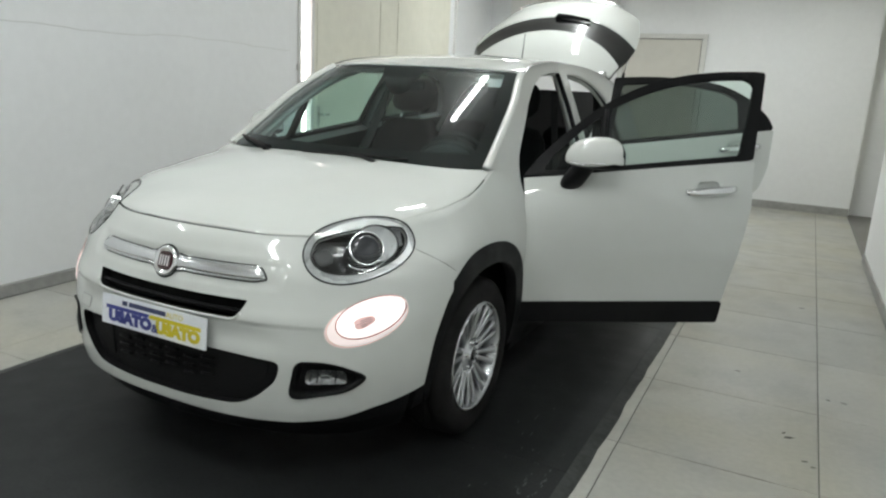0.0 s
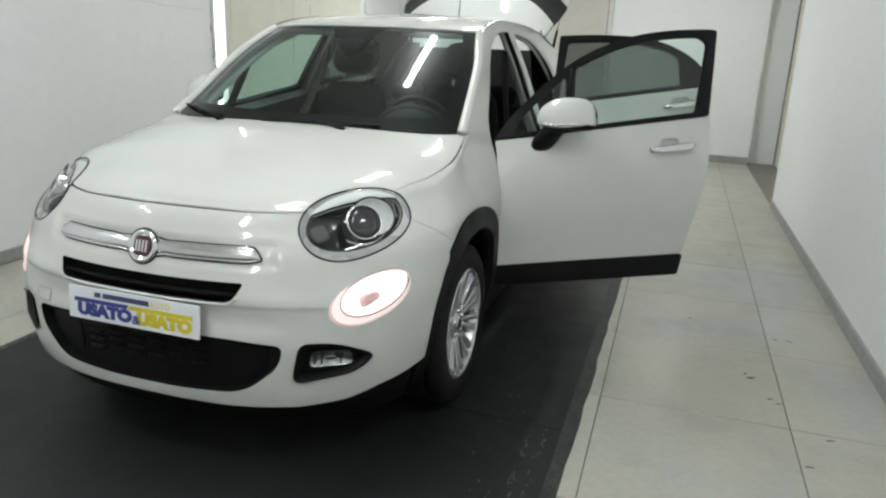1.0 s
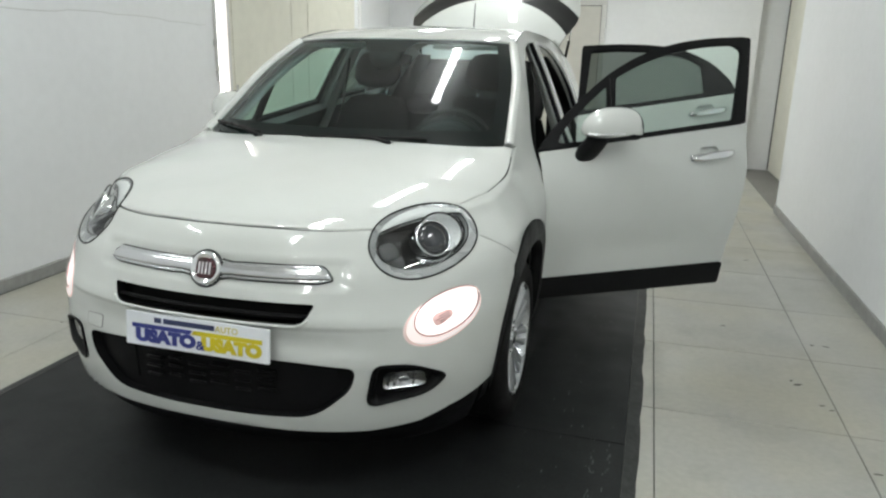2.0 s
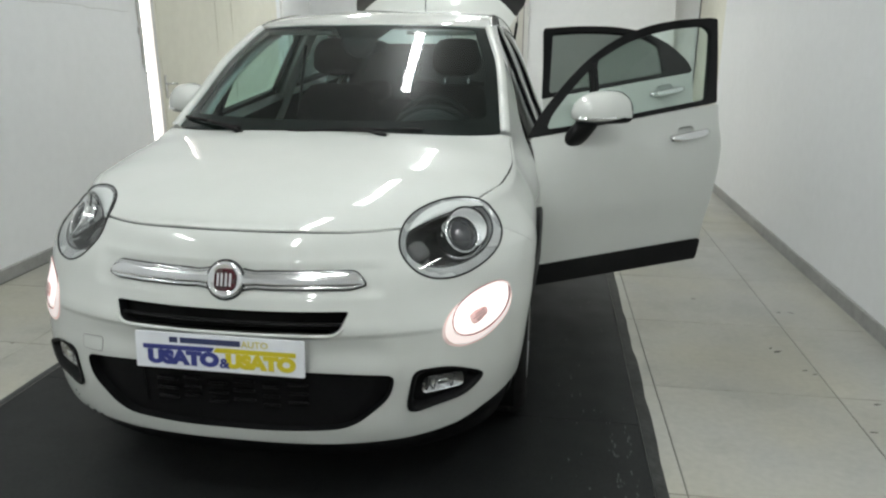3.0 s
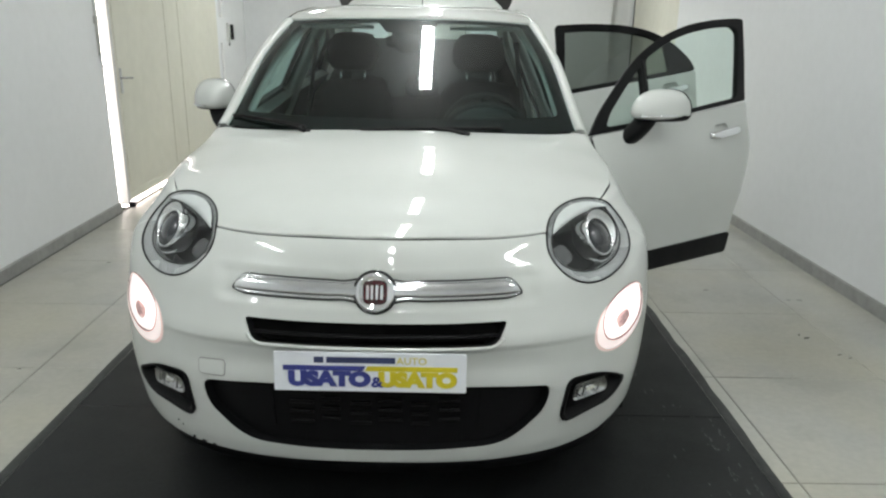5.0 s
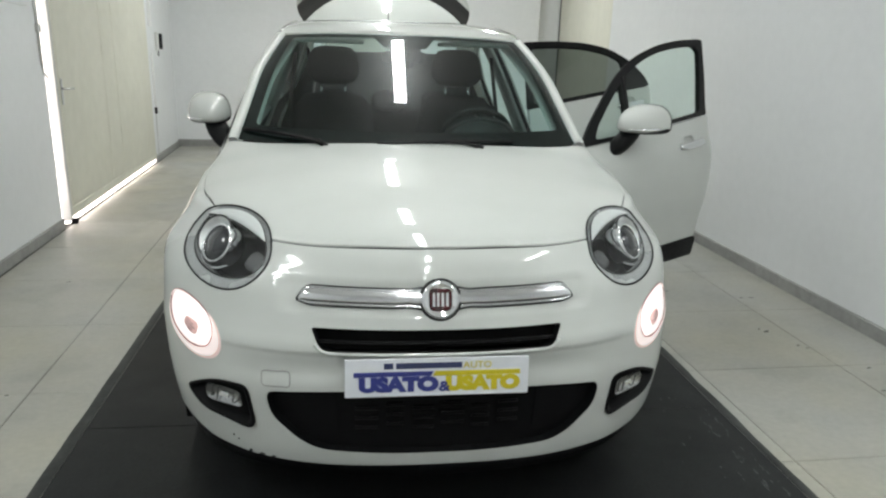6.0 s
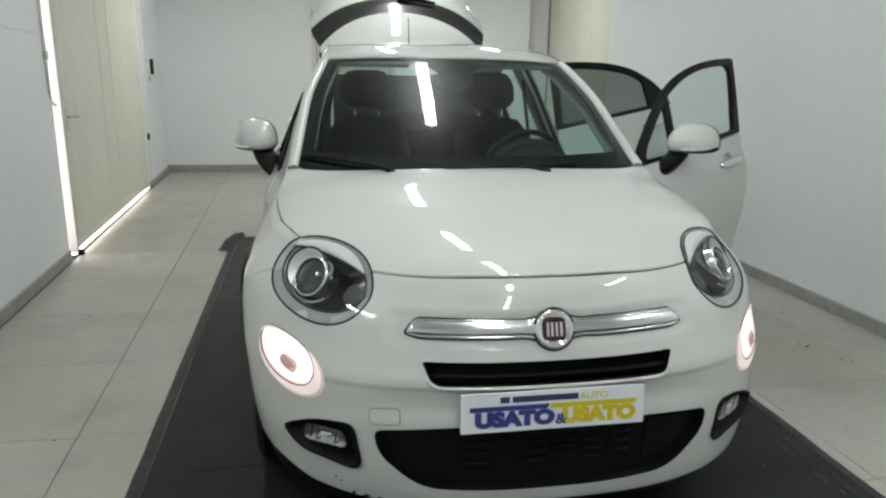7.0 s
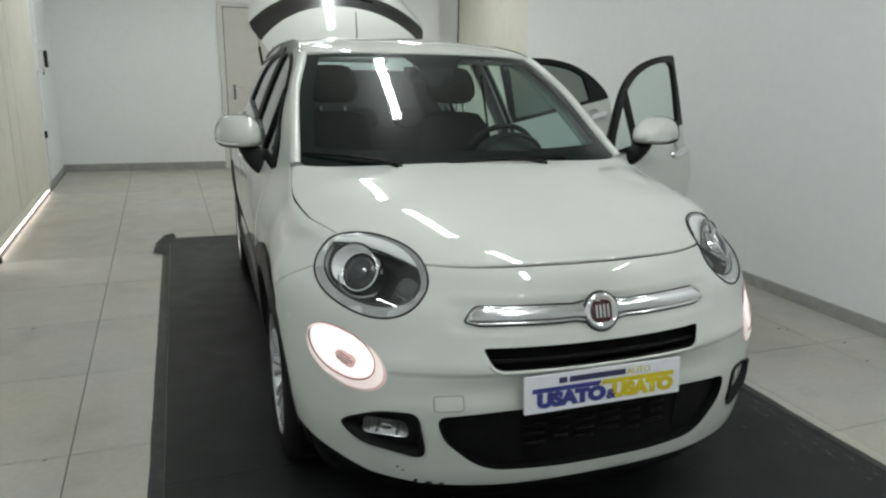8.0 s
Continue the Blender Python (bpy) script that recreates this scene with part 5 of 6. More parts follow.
# ---- sides ----
FRONT_DOOR_UP = [(2.380, 1.178), (2.410, 1.36), (2.448, 1.584), (2.40, 1.588), (2.20, 1.576), (2.02, 1.548), (1.84, 1.492), (1.66, 1.402), (1.50, 1.288), (1.36, 1.168), (1.268, 1.062)]
REAR_DOOR_UP = [(3.395, 1.262), (3.372, 1.325), (3.28, 1.430), (3.14, 1.515), (2.96, 1.562), (2.72, 1.584), (2.495, 1.586), (2.455, 1.36), (2.42, 1.182)]
FRONT_DOOR_LOW = [(1.275, 0.482), (2.277, 0.500), (2.305, 0.65), (2.355, 0.95), (2.385, 1.172), (1.272, 1.054), (1.272, 1.0)]
REAR_DOOR_LOW = [(2.295, 0.482), (3.02, 0.482), (3.03, 0.58), (3.10, 0.74), (3.20, 0.84), (3.30, 0.93), (3.355, 1.05), (3.395, 1.255), (2.422, 1.176), (2.395, 0.95), (2.32, 0.65)]


def shrink(poly, d):
    """A closed polygon moved inwards by d."""
    q = np.asarray(poly, float)
    area = 0.5 * np.sum(q[:, 0] * np.roll(q[:, 1], -1) - np.roll(q[:, 0], -1) * q[:, 1])
    sgn = 1 if area > 0 else -1
    a = q - np.roll(q, 1, 0)
    b = np.roll(q, -1, 0) - q
    na = np.stack([-a[:, 1], a[:, 0]], 1) / (np.linalg.norm(a, axis=1, keepdims=True) + 1e-9)
    nb = np.stack([-b[:, 1], b[:, 0]], 1) / (np.linalg.norm(b, axis=1, keepdims=True) + 1e-9)
    n = na + nb
    n /= np.maximum(0.35, 1 + np.sum(na * nb, 1, keepdims=True))
    return q + sgn * n * d


def body_shell(side, open_doors):
    """The fixed side of the body with the door openings in it."""
    F = side_skin(side, -0.004 if open_doors else -0.010)
    top_line = [(y, float(cant_z(y))) for y in np.linspace(4.05, 1.12, 50)]
    outer_s = [(1.255, 0.31), (2.95, 0.31)]
    t = np.linspace(math.pi + 0.05, -0.05, 24)
    outer_s += [arch(HUB_Y + WHEELBASE, (ARCH_OUT[0] - 0.02, ARCH_OUT[1] - 0.02), a) for a in t]
    outer_s += [(4.10, 0.33), (4.16, 0.8), (4.12, 1.1)] + top_line + [(1.10, 1.08), (1.12, 1.02), (1.24, 0.95)]
    f_open = np.array(FRONT_DOOR_LOW[:5] + FRONT_DOOR_UP[1:-1] + [(1.275, 1.03)])
    r_open = np.array(REAR_DOOR_LOW[:8] + REAR_DOOR_UP[1:-1] + [(2.432, 1.16), (2.395, 0.95), (2.32, 0.65)])
    holes = [shrink(f_open, 0.022), shrink(r_open, 0.024)]
    holes = [rounded(h, 0.05, 3) for h in holes]
    part("body_side", surf("body_side", F, outer_s, holes, 0.03, 0.05, flip=side < 0), PAINT, car)
    for h in holes:
        if open_doors:
            pts = [Vector(p) for p in side_skin(side, -0.028)(h[:, 0], h[:, 1])]
            part("door_seal", tube("door_seal", pts, 0.013, n=6, closed=True), BLACK, car, "black rubber door seal")
    # sill cladding
    sill = [(1.30, 0.21), (3.02, 0.21), (3.00, 0.378), (1.262, 0.378)]
    part("sill_cladding", surf("sill_cladding", side_skin(side, 0.006), sill, (), 0.04, 0.05, flip=side < 0), BLACK, car, "black plastic sill cladding")


body_shell(1, True), body_shell(-1, False)


def door(name, side, low, up, clad, panes, bars, hinge, angle, glass, handle, label, lean=0.0, rise=0.0, sag=0.0):
    """A car door: skin, black window frame, panes, cladding, handle and inner trim, swung about its hinge; lean sets its
    free upper corner outwards, rise (degrees) lifts its free end and sag lowers it as a whole."""
    pivot = Vector((hinge[0], hinge[1], 1.40))
    xf = (Matrix.Translation(pivot - Vector((0, 0, sag))) @ Matrix.Rotation(radians(-side * angle), 4, "Z")
          @ Matrix.Rotation(radians(rise), 4, "X") @ Matrix.Translation(-pivot))

    def side_skin(sg, d=0.0):
        def F(y, z):
            y, z = np.asarray(y, float), np.asarray(z, float)
            out_by = lean * smooth((y - hinge[1] - 0.2) / 0.8) * np.clip((z - 1.0) / 0.58, 0, 1.1) ** 1.5
            return np.stack([sg * (half_width(y, z) + d + out_by), y, z], -1)
        return F

    fl = side < 0
    skin = side_skin(side, 0.002)
    hy, hz, hl = handle
    cup = rounded([(hy - 0.075, hz - 0.030), (hy + 0.060, hz - 0.018), (hy + 0.050, hz + 0.046), (hy - 0.060, hz + 0.038)], 0.030, 5)
    d = part(name, surf(name, skin, rounded(low, 0.012, 3), [cup], 0.02, 0.006, flip=fl, xf=xf), PAINT, car, label)
    part("cladding", surf("cladding", side_skin(side, 0.012), rounded(clad, 0.015, 3), (), 0.03, 0.045, flip=fl, xf=xf), BLACK, d, "black plastic door cladding")
    part("window_frame", surf("window_frame", side_skin(side, 0.001), eased(up), [eased(p, 0.022) for p in panes], 0.02, 0.028, flip=fl, xf=xf), FRAME_BLACK, d, "black window frame")
    for p in panes:
        part("pane", surf("pane", side_skin(side, -0.012), shrink(p, -0.006), (), 0.05, 0, flip=fl, xf=xf), glass, d, "tinted side window")
    for (y0, z0), (y1, z1) in bars:
        pts = [xf @ Vector(side_skin(side, -0.004)(y0 + (y1 - y0) * k, z0 + (z1 - z0) * k)) for k in np.linspace(0, 1, 6)]
        part("divider", tube("divider", pts, 0.011, n=8), FRAME_BLACK, d)
    part("inner_trim", surf("inner_trim", side_skin(side, -0.085), shrink(low, 0.03), (), 0.05, 0.0, flip=not fl, xf=xf), DARK_TRIM, d, "black inner door trim")
    rim = shrink(low, 0.004)
    rows = [side_skin(side, -0.02)(rim[:, 0], rim[:, 1]), side_skin(side, -0.085)(shrink(low, 0.03)[:, 0], shrink(low, 0.03)[:, 1])]
    part("door_edge", loft("door_edge", rows, closed=True, xf=xf), PAINT, d)
    pts, rad = [], []
    for t in np.linspace(0, 1, 13):
        y = hy - hl / 2 + hl * t
        lift = 0.022 * smooth(min(t, 1 - t) * 6) + 0.004
        pts.append(xf @ Vector(side_skin(side, lift)(y, hz + 0.10 * (y - hy))))
        rad.append(0.0225 * (0.75 + 0.25 * math.sin(math.pi * t)))
    part("handle", tube("handle", pts, rad, n=10, flat=1.0), BRIGHT, d, "chrome pull handle")
    mid_cup = cup.mean(0)
    dish = [side_skin(side, dd)(*(mid_cup + (cup - mid_cup) * kk).T) for kk, dd in ((1.0, 0.0), (0.93, -0.010), (0.75, -0.020), (0.4, -0.025), (0.01, -0.026))]
    part("handle_cup", loft("handle_cup", dish, closed=True, xf=xf), PAINT, d, "shallow white finger recess")
    part("key_cap", slab("key_cap", ring(0.011, 0.011, 16), 0.004, xf @ axes(side_skin(side, 0.018)(hy - 0.44 * hl, hz - 0.044 * hl), (0, 1, 0), (side, 0, 0)), 0.001), GLOSS_BLACK, d)
    return d, xf


f_glass = [(2.315, 1.196), (2.355, 1.36), (2.395, 1.525), (2.35, 1.552), (2.20, 1.542), (2.03, 1.514), (1.86, 1.462), (1.69, 1.380), (1.650, 1.118)]
f_quarter = [(1.615, 1.112), (1.650, 1.350), (1.52, 1.256), (1.40, 1.150), (1.36, 1.090)]
r_glass = [(3.205, 1.266), (3.205, 1.432), (3.12, 1.484), (2.94, 1.530), (2.72, 1.550), (2.545, 1.550), (2.50, 1.36), (2.465, 1.205)]
f_clad = [(1.272, 0.382), (2.265, 0.390), (2.275, 0.498), (1.274, 0.480)]
r_clad = [(2.285, 0.382), (3.00, 0.382), (3.018, 0.480), (2.294, 0.480)]
HF, HR = (0.855, 1.270, 0.0), (0.855, 2.385, 0.0)
FRONT_OPEN, REAR_OPEN = 56.0, 74.0
front_left, XF = door("front_door", 1, FRONT_DOOR_LOW, FRONT_DOOR_UP, f_clad, [f_glass, f_quarter], [((1.632, 1.105), (1.670, 1.375))], HF, FRONT_OPEN, SIDE_GLASS, (2.155, 1.030, 0.245), "white front door standing wide open", lean=0.085)
rear_left, XR = door("rear_door", 1, REAR_DOOR_LOW, REAR_DOOR_UP, r_clad, [r_glass], [], HR, REAR_OPEN, DARK_GLASS, (3.20, 1.155, 0.22), "white rear door standing wide open", rise=4.5, sag=0.038)
rear_left.location += Vector((-0.025, 0.065, 0.0))
FRONT_DOOR_SHUT = [(y + (0.020 if y < 2.0 and z > 1.2 else 0.0), z - (0.020 if z > 1.2 else 0.0)) for y, z in FRONT_DOOR_UP]
door("front_door", -1, FRONT_DOOR_LOW, FRONT_DOOR_SHUT, f_clad, [f_glass, f_quarter], [((1.632, 1.105), (1.670, 1.375))], (-0.855, 1.27, 0), 0.0, SIDE_GLASS, (2.155, 1.036, 0.245), "closed white front door")
door("rear_door", -1, REAR_DOOR_LOW, REAR_DOOR_UP, r_clad, [r_glass], [], (-0.855, 2.385, 0), 0.0, DARK_GLASS, (3.20, 1.155, 0.22), "closed white rear door")


# ---- mirrors ----
def wing_mirror(side, xf):
    """A white capped mirror on a black foot, built for the +x side and turned over for the other."""
    c = np.array([0.912, 1.595, 1.176])
    m = np.array(xf) @ np.diag([side, 1, 1, 1]).astype(float)
    mm = Matrix([list(r) for r in m])

    def shell(k, t, grow=0.0):
        """A dome over a flat sole: k across, t round the section, 0 towards the front."""
        up_f, low_f = max(0.0004, 1 - abs(k) ** 2.9) ** 0.5, max(0.0004, 1 - abs(k) ** 5.0) ** 0.5
        ct, st = math.cos(t), math.sin(t)
        deep = 0.155 * up_f if ct > 0 else 0.040 * low_f
        rise = 0.100 * up_f if st > 0 else 0.040 * low_f
        back = 0.032 * k + 0.018 * k * k
        return (c[0] + 0.006 + k * (0.100 + grow), c[1] + back - (deep + grow) * np.sign(ct) * abs(ct) ** (0.9 if ct > 0 else 0.5),
                c[2] - 0.016 + (rise + grow) * np.sign(st) * abs(st) ** (1.0 if st > 0 else 0.6))

    ts = np.linspace(0, 2 * np.pi, 36, endpoint=False)
    ks = np.sin(np.linspace(-np.pi / 2, np.pi / 2, 19))
    wm = part("wing_mirror", loft("wing_mirror", [[shell(k, t) for t in ts] for k in ks], closed=True, cap=True, xf=m), PAINT, car, "white-capped wing mirror on a black foot")
    part("lower_shell", loft("lower_shell", [[shell(k, t, 0.0015) for t in np.linspace(-0.60, -2.2, 12)] for k in ks[1:-1]], xf=m), BLACK, wm, "black lower shell")
    part("mirror_rim", loft("mirror_rim", [[shell(k, t, 0.002) for t in np.linspace(1.75, 4.4, 12)] for k in ks[1:-1]], xf=m), BLACK, wm, "black rim round the glass")
    foot = [[(c[0] + ax * wx + dx, c[1] + ay * wy + dy, z) for ax, ay in ring(1, 1, 24, 2.3)] for dx, dy, z, wx, wy in (
        (-0.030, -0.070, 1.130, 0.046, 0.048), (-0.044, -0.080, 1.102, 0.053, 0.054), (-0.060, -0.094, 1.072, 0.054, 0.056),
        (-0.078, -0.106, 1.040, 0.048, 0.054), (-0.094, -0.114, 1.014, 0.036, 0.046), (-0.102, -0.117, 1.002, 0.016, 0.024))]
    part("stalk", loft("stalk", foot, closed=True, cap=True, xf=m), BLACK, wm, "black plastic stalk")
    ind = [mm @ Vector(shell(k, -0.20, 0.001)) for k in np.linspace(0.05, 0.93, 14)]
    part("indicator", tube("indicator", ind, 0.0065, n=8, flat=0.8), BRIGHT, wm, "clear indicator strip")


wing_mirror(1, XF)
wing_mirror(-1, Matrix.Identity(4))


# ---- tailgate, raised ----
gate_y = spline((0, 0.22, 0.45, 0.62, 0.8, 1.0), (3.64, 3.76, 3.89, 4.00, 4.18, 4.41))
gate_z = spline((0, 0.22, 0.45, 0.62, 0.8, 1.0), (1.672, 1.825, 1.94, 2.035, 2.14, 2.235))
gate_w = spline((0, 0.3, 0.6, 0.85, 1.0), (0.58, 0.64, 0.685, 0.645, 0.59))
gate_drop = spline((0, 0.3, 0.6, 0.85, 1.0), (0.10, 0.20, 0.245, 0.23, 0.18))


def gate_skin(u, v):
    u, v = np.asarray(u, float), np.asarray(v, float)
    k = gate_drop(v) * (0.5 * u * u + 0.5 * np.abs(u) ** 4)
    return np.stack([u * gate_w(v), gate_y(v) + 0.1 * k - 0.06 * u * u * v, gate_z(v) - 0.82 * k], -1)


asp = (0.66, 1.1)
g0, g1 = 0.45, 0.66
arc = lambda v, b, n=24: [(u, v - b * u * u) for u in np.linspace(-1, 1, n)]
tg = part("tailgate", surf("tailgate", gate_skin, arc(0.0, 0.0) + arc(g0, 0.27)[::-1], (), 0.03, 0.03, aspect=asp), PAINT, car, "white tailgate raised high, dark rear window")
part("rear_window", surf("rear_window", inset_skin(gate_skin, -0.006), arc(g0, 0.27) + arc(g1, 0.09)[::-1], (), 0.03, 0.01, aspect=asp), GLOSS_BLACK, tg, "dark tinted rear window")
part("lower_panel", surf("lower_panel", gate_skin, arc(g1 + 0.004, 0.09) + arc(0.965, 0.0)[::-1], (), 0.03, 0.03, aspect=asp), PAINT, tg)
part("handle_strip", tube("handle_strip", [tuple(inset_skin(gate_skin, 0.010)(np.array([u]), np.array([0.975]))[0]) for u in np.linspace(-0.75, 0.75, 15)], 0.012, n=8), BRIGHT, tg, "chrome handle strip")
part("inner_trim", surf("inner_trim", inset_skin(gate_skin, -0.07), arc(0.02, 0.0) + arc(0.96, 0.0)[::-1], (), 0.06, 0, flip=True, aspect=asp), DARK_TRIM, tg, "black inner lining")
part("rear_wiper", tube("rear_wiper", [tuple(inset_skin(gate_skin, 0.018)(np.array([u]), np.array([v]))[0]) for u, v in ((0.02, 0.642), (0.2, 0.635), (0.42, 0.615))], (0.022, 0.016, 0.010), n=8), BLACK, tg, "black rear wiper")
part("wiper_pivot", slab("wiper_pivot", ring(0.03, 0.024, 20, 3), 0.02, axes(gate_skin(np.array([0.03]), np.array([0.64]))[0], (1, 0, 0), (0, -0.5, 0.85)), 0.004), BLACK, tg)
for s in (1, -1):
    top_p = gate_skin(np.array([s * 0.94]), np.array([0.66]))[0] - np.array([0, 0.02, 0.05])
    bot_p = np.array([s * 0.585, 3.86, 1.36])
    mid = bot_p + (top_p - bot_p) * 0.55
    st = part("gas_strut", tube("gas_strut", [bot_p, mid], 0.011, n=8), BLACK, car, "gas strut holding the tailgate")
    part("rod", tube("rod", [mid, top_p], 0.005, n=8), BRIGHT, st, "bright strut rod")
# aerial
an = part("aerial", lathe("aerial", [(0.0, 0.032), (0.006, 0.030), (0.022, 0.014), (0.03, 0.008), (0.03, 0.0)], 20), BLACK, car, "thin black roof aerial", m=pose(0.0, 3.30, 1.668, 0, -90, 0))
part("whip", tube("whip", [(0.0, 3.305, 1.69), (0.0, 3.335, 1.86)], 0.0035, n=6), BLACK, an, m=pose(0.0, 3.30, 1.668, 0, -90, 0).inverted())
# bar across the back of the body, under the open tailgate
part("rear_header", box(-0.55, 3.62, 1.575, 0.55, 3.72, 1.625, 0.015), PAINT, car)
part("rear_panel", box(-0.72, 4.02, 0.35, 0.72, 4.14, 0.86, 0.03), PAINT, car)


# ---- wheels ----
def wheel(x, y, side):
    m = pose(x, y, HUB_Z, 0, 0, 0 if side > 0 else 180)
    w = thing("wheel", "", "")
    for key in list(w.keys()):
        del w[key]
    w.parent, w.matrix_basis = car, m
    w["label"] = "multi-spoke silver alloy wheel with a black tyre"
    part("tyre", TYRE, RUBBER, w, "black rubber tyre")
    rim = part("rim", RIM, ALLOY, w, "silver alloy rim")
    part("brake_disc", DISC, BRAKE, w)
    part("hub", HUBCAP, ALLOY, w, "silver wheel hub")
    part("hub_cap", HUBDISC, GLOSS_BLACK, w, "dark hub cap")
    for k in range(10):
        for d in (-7.0, 7.0):
            part("spoke", SPOKE, ALLOY, w, m=pose(0, 0, 0, 36 * k + d, 0, 0))
    for k in range(5):
        a = radians(72 * k + 18)
        part("bolt", BOLT, CHROME, w, m=pose(0.068, 0.052 * math.cos(a), 0.052 * math.sin(a)))
    return w


TYRE = lathe("tyre", [(-0.10, 0.225), (-0.108, 0.26), (-0.104, 0.305), (-0.085, 0.328), (-0.06, 0.334), (-0.045, 0.334), (-0.043, 0.328), (-0.038, 0.328), (-0.036, 0.334), (0.0, 0.335), (0.036, 0.334), (0.038, 0.328), (0.043, 0.328), (0.045, 0.334), (0.06, 0.334), (0.085, 0.328), (0.104, 0.305), (0.108, 0.26), (0.102, 0.238), (0.095, 0.225)], 64)
RIM = lathe("rim", [(-0.09, 0.20), (-0.03, 0.198), (0.05, 0.203), (0.085, 0.213), (0.10, 0.220), (0.104, 0.228), (0.099, 0.233), (0.09, 0.231)], 64)
DISC = lathe("brake_disc", [(-0.02, 0.195), (-0.006, 0.195), (-0.006, 0.15), (0.004, 0.145), (0.004, 0.06), (0.004, 0.0)], 36)
HUBCAP = lathe("hub", [(0.03, 0.074), (0.060, 0.072), (0.069, 0.062), (0.070, 0.034), (0.080, 0.031), (0.081, 0.0)], 36)
HUBDISC = lathe("hub_cap", [(0.0815, 0.026), (0.0845, 0.0245), (0.086, 0.0)], 24)
BOLT = lathe("bolt", [(0.0, 0.010), (0.012, 0.009), (0.014, 0.0)], 8)
sp = []
for r, wd, xo, dp in ((0.050, 0.010, 0.060, 0.03), (0.09, 0.0085, 0.074, 0.028), (0.14, 0.0085, 0.082, 0.026), (0.185, 0.010, 0.090, 0.024), (0.214, 0.014, 0.096, 0.02)):
    sp.append([(xo, -wd, r), (xo, wd, r), (xo - 0.004, wd * 1.2, r), (xo - dp, wd * 1.05, r), (xo - dp, -wd * 1.05, r), (xo - 0.004, -wd * 1.2, r)])
SPOKE = loft("spoke", sp, closed=True, cap=True)
for yy in (HUB_Y, HUB_Y + WHEELBASE):
    wheel(0.762, yy, 1), wheel(-0.762, yy, -1)


# ---- wipers ----
def wiper(foot, b0, b1):
    """A wiper lying at the foot of the screen: an arm from its pivot to the middle of the blade."""
    q = lambda u, v, d: Vector(inset_skin(screen_skin, d)(np.array([u]), np.array([v]))[0])
    um, vm = (b0[0] + b1[0]) / 2, (b0[1] + b1[1]) / 2
    arm = [q(foot[0] + (um - foot[0]) * t, foot[1] + (vm - foot[1]) * t, 0.010 + 0.016 * math.sin(math.pi * min(1, t + 0.25) * 0.8)) for t in np.linspace(0, 1, 6)]
    w = part("wiper", tube("wiper", arm, (0.014, 0.012, 0.010, 0.009, 0.008, 0.006), n=8, flat=0.7), BLACK, car, "black windscreen wiper")
    part("blade", tube("blade", [q(b0[0] + (b1[0] - b0[0]) * t, b0[1] + (b1[1] - b0[1]) * t, 0.007 + 0.008 * math.sin(math.pi * t)) for t in np.linspace(0, 1, 16)], 0.0065, n=6), BLACK, w, "wiper blade")
    part("pivot", tube("pivot", [q(foot[0], foot[1], -0.004), q(foot[0], foot[1], 0.016)], 0.017, n=10), BLACK, w)


wiper((-0.50, -0.02), (-0.985, 0.075), (-0.52, 0.022))
wiper((0.38, -0.03), (-0.21, 0.012), (0.57, 0.030))

# ---- inside the car ----
part("cabin_floor", box(-0.72, 0.9, 0.24, 0.72, 4.0, 0.30, 0.02), LINER, car)
part("bulkhead", box(-0.70, 0.98, 0.30, 0.70, 1.06, 1.02, 0.02), LINER, car)
dash_rows = []
for x in np.linspace(-0.70, 0.70, 15):
    b = 0.02 * (1 - (x / 0.7) ** 2)
    dash_rows.append([(x, 1.02 - b, 0.70), (x, 1.0 - b, 1.075), (x, 1.20, 1.095), (x, 1.42, 1.085 + 0.02 * math.exp(-((x - 0.36) / 0.16) ** 2)), (x, 1.50, 1.045 + 0.015 * math.exp(-((x - 0.36) / 0.16) ** 2)), (x, 1.52, 0.93), (x, 1.46, 0.80), (x, 1.42, 0.66)])
part("dashboard", loft("dashboard", dash_rows), DARK_TRIM, car, "black dashboard")
part("instrument_hood", tube("instrument_hood", [(0.36 + 0.16 * math.cos(a), 1.47, 1.075 + 0.085 * math.sin(a)) for a in np.linspace(0.1, math.pi - 0.1, 13)], 0.022, n=8), DARK_TRIM, car)
pod_rows = [[(0.36 + w * math.cos(a), y, 1.03 + h * math.sin(a)) for a in np.linspace(0, math.pi, 15)] for y, w, h in ((1.26, 0.02, 0.06), (1.30, 0.10, 0.085), (1.38, 0.155, 0.115), (1.46, 0.175, 0.135), (1.49, 0.165, 0.125))]
part("instrument_pod", loft("instrument_pod", pod_rows), DARK_TRIM, car, "black instrument pod")
stw = axes((0.36, 1.60, 1.045), (1, 0, 0), (0, 0.90, 0.42))
sw = part("steering_wheel", tube("steering_wheel", [stw @ Vector((0.185 * math.cos(a), 0.180 * math.sin(a), 0)) for a in np.linspace(0, 2 * np.pi, 40, endpoint=False)], 0.0135, n=8, closed=True), DARK_TRIM, car, "black steering wheel")
part("airbag_pad", slab("airbag_pad", ring(0.075, 0.065, 24, 2.6), 0.04, stw @ pose(0, 0, -0.02), 0.012), DARK_TRIM, sw)
for a in (0, 180, 270):
    part("spoke", tube("spoke", [stw @ Vector((0.06 * math.cos(radians(a)), 0.06 * math.sin(radians(a)), 0)), stw @ Vector((0.18 * math.cos(radians(a)), 0.18 * math.sin(radians(a)), 0))], 0.016, n=6, flat=0.5), CHROME if a != 270 else DARK_TRIM, sw)
part("column", tube("column", [stw @ Vector((0, 0, -0.02)), stw @ Vector((0, 0, -0.22))], 0.04, n=10), DARK_TRIM, car)


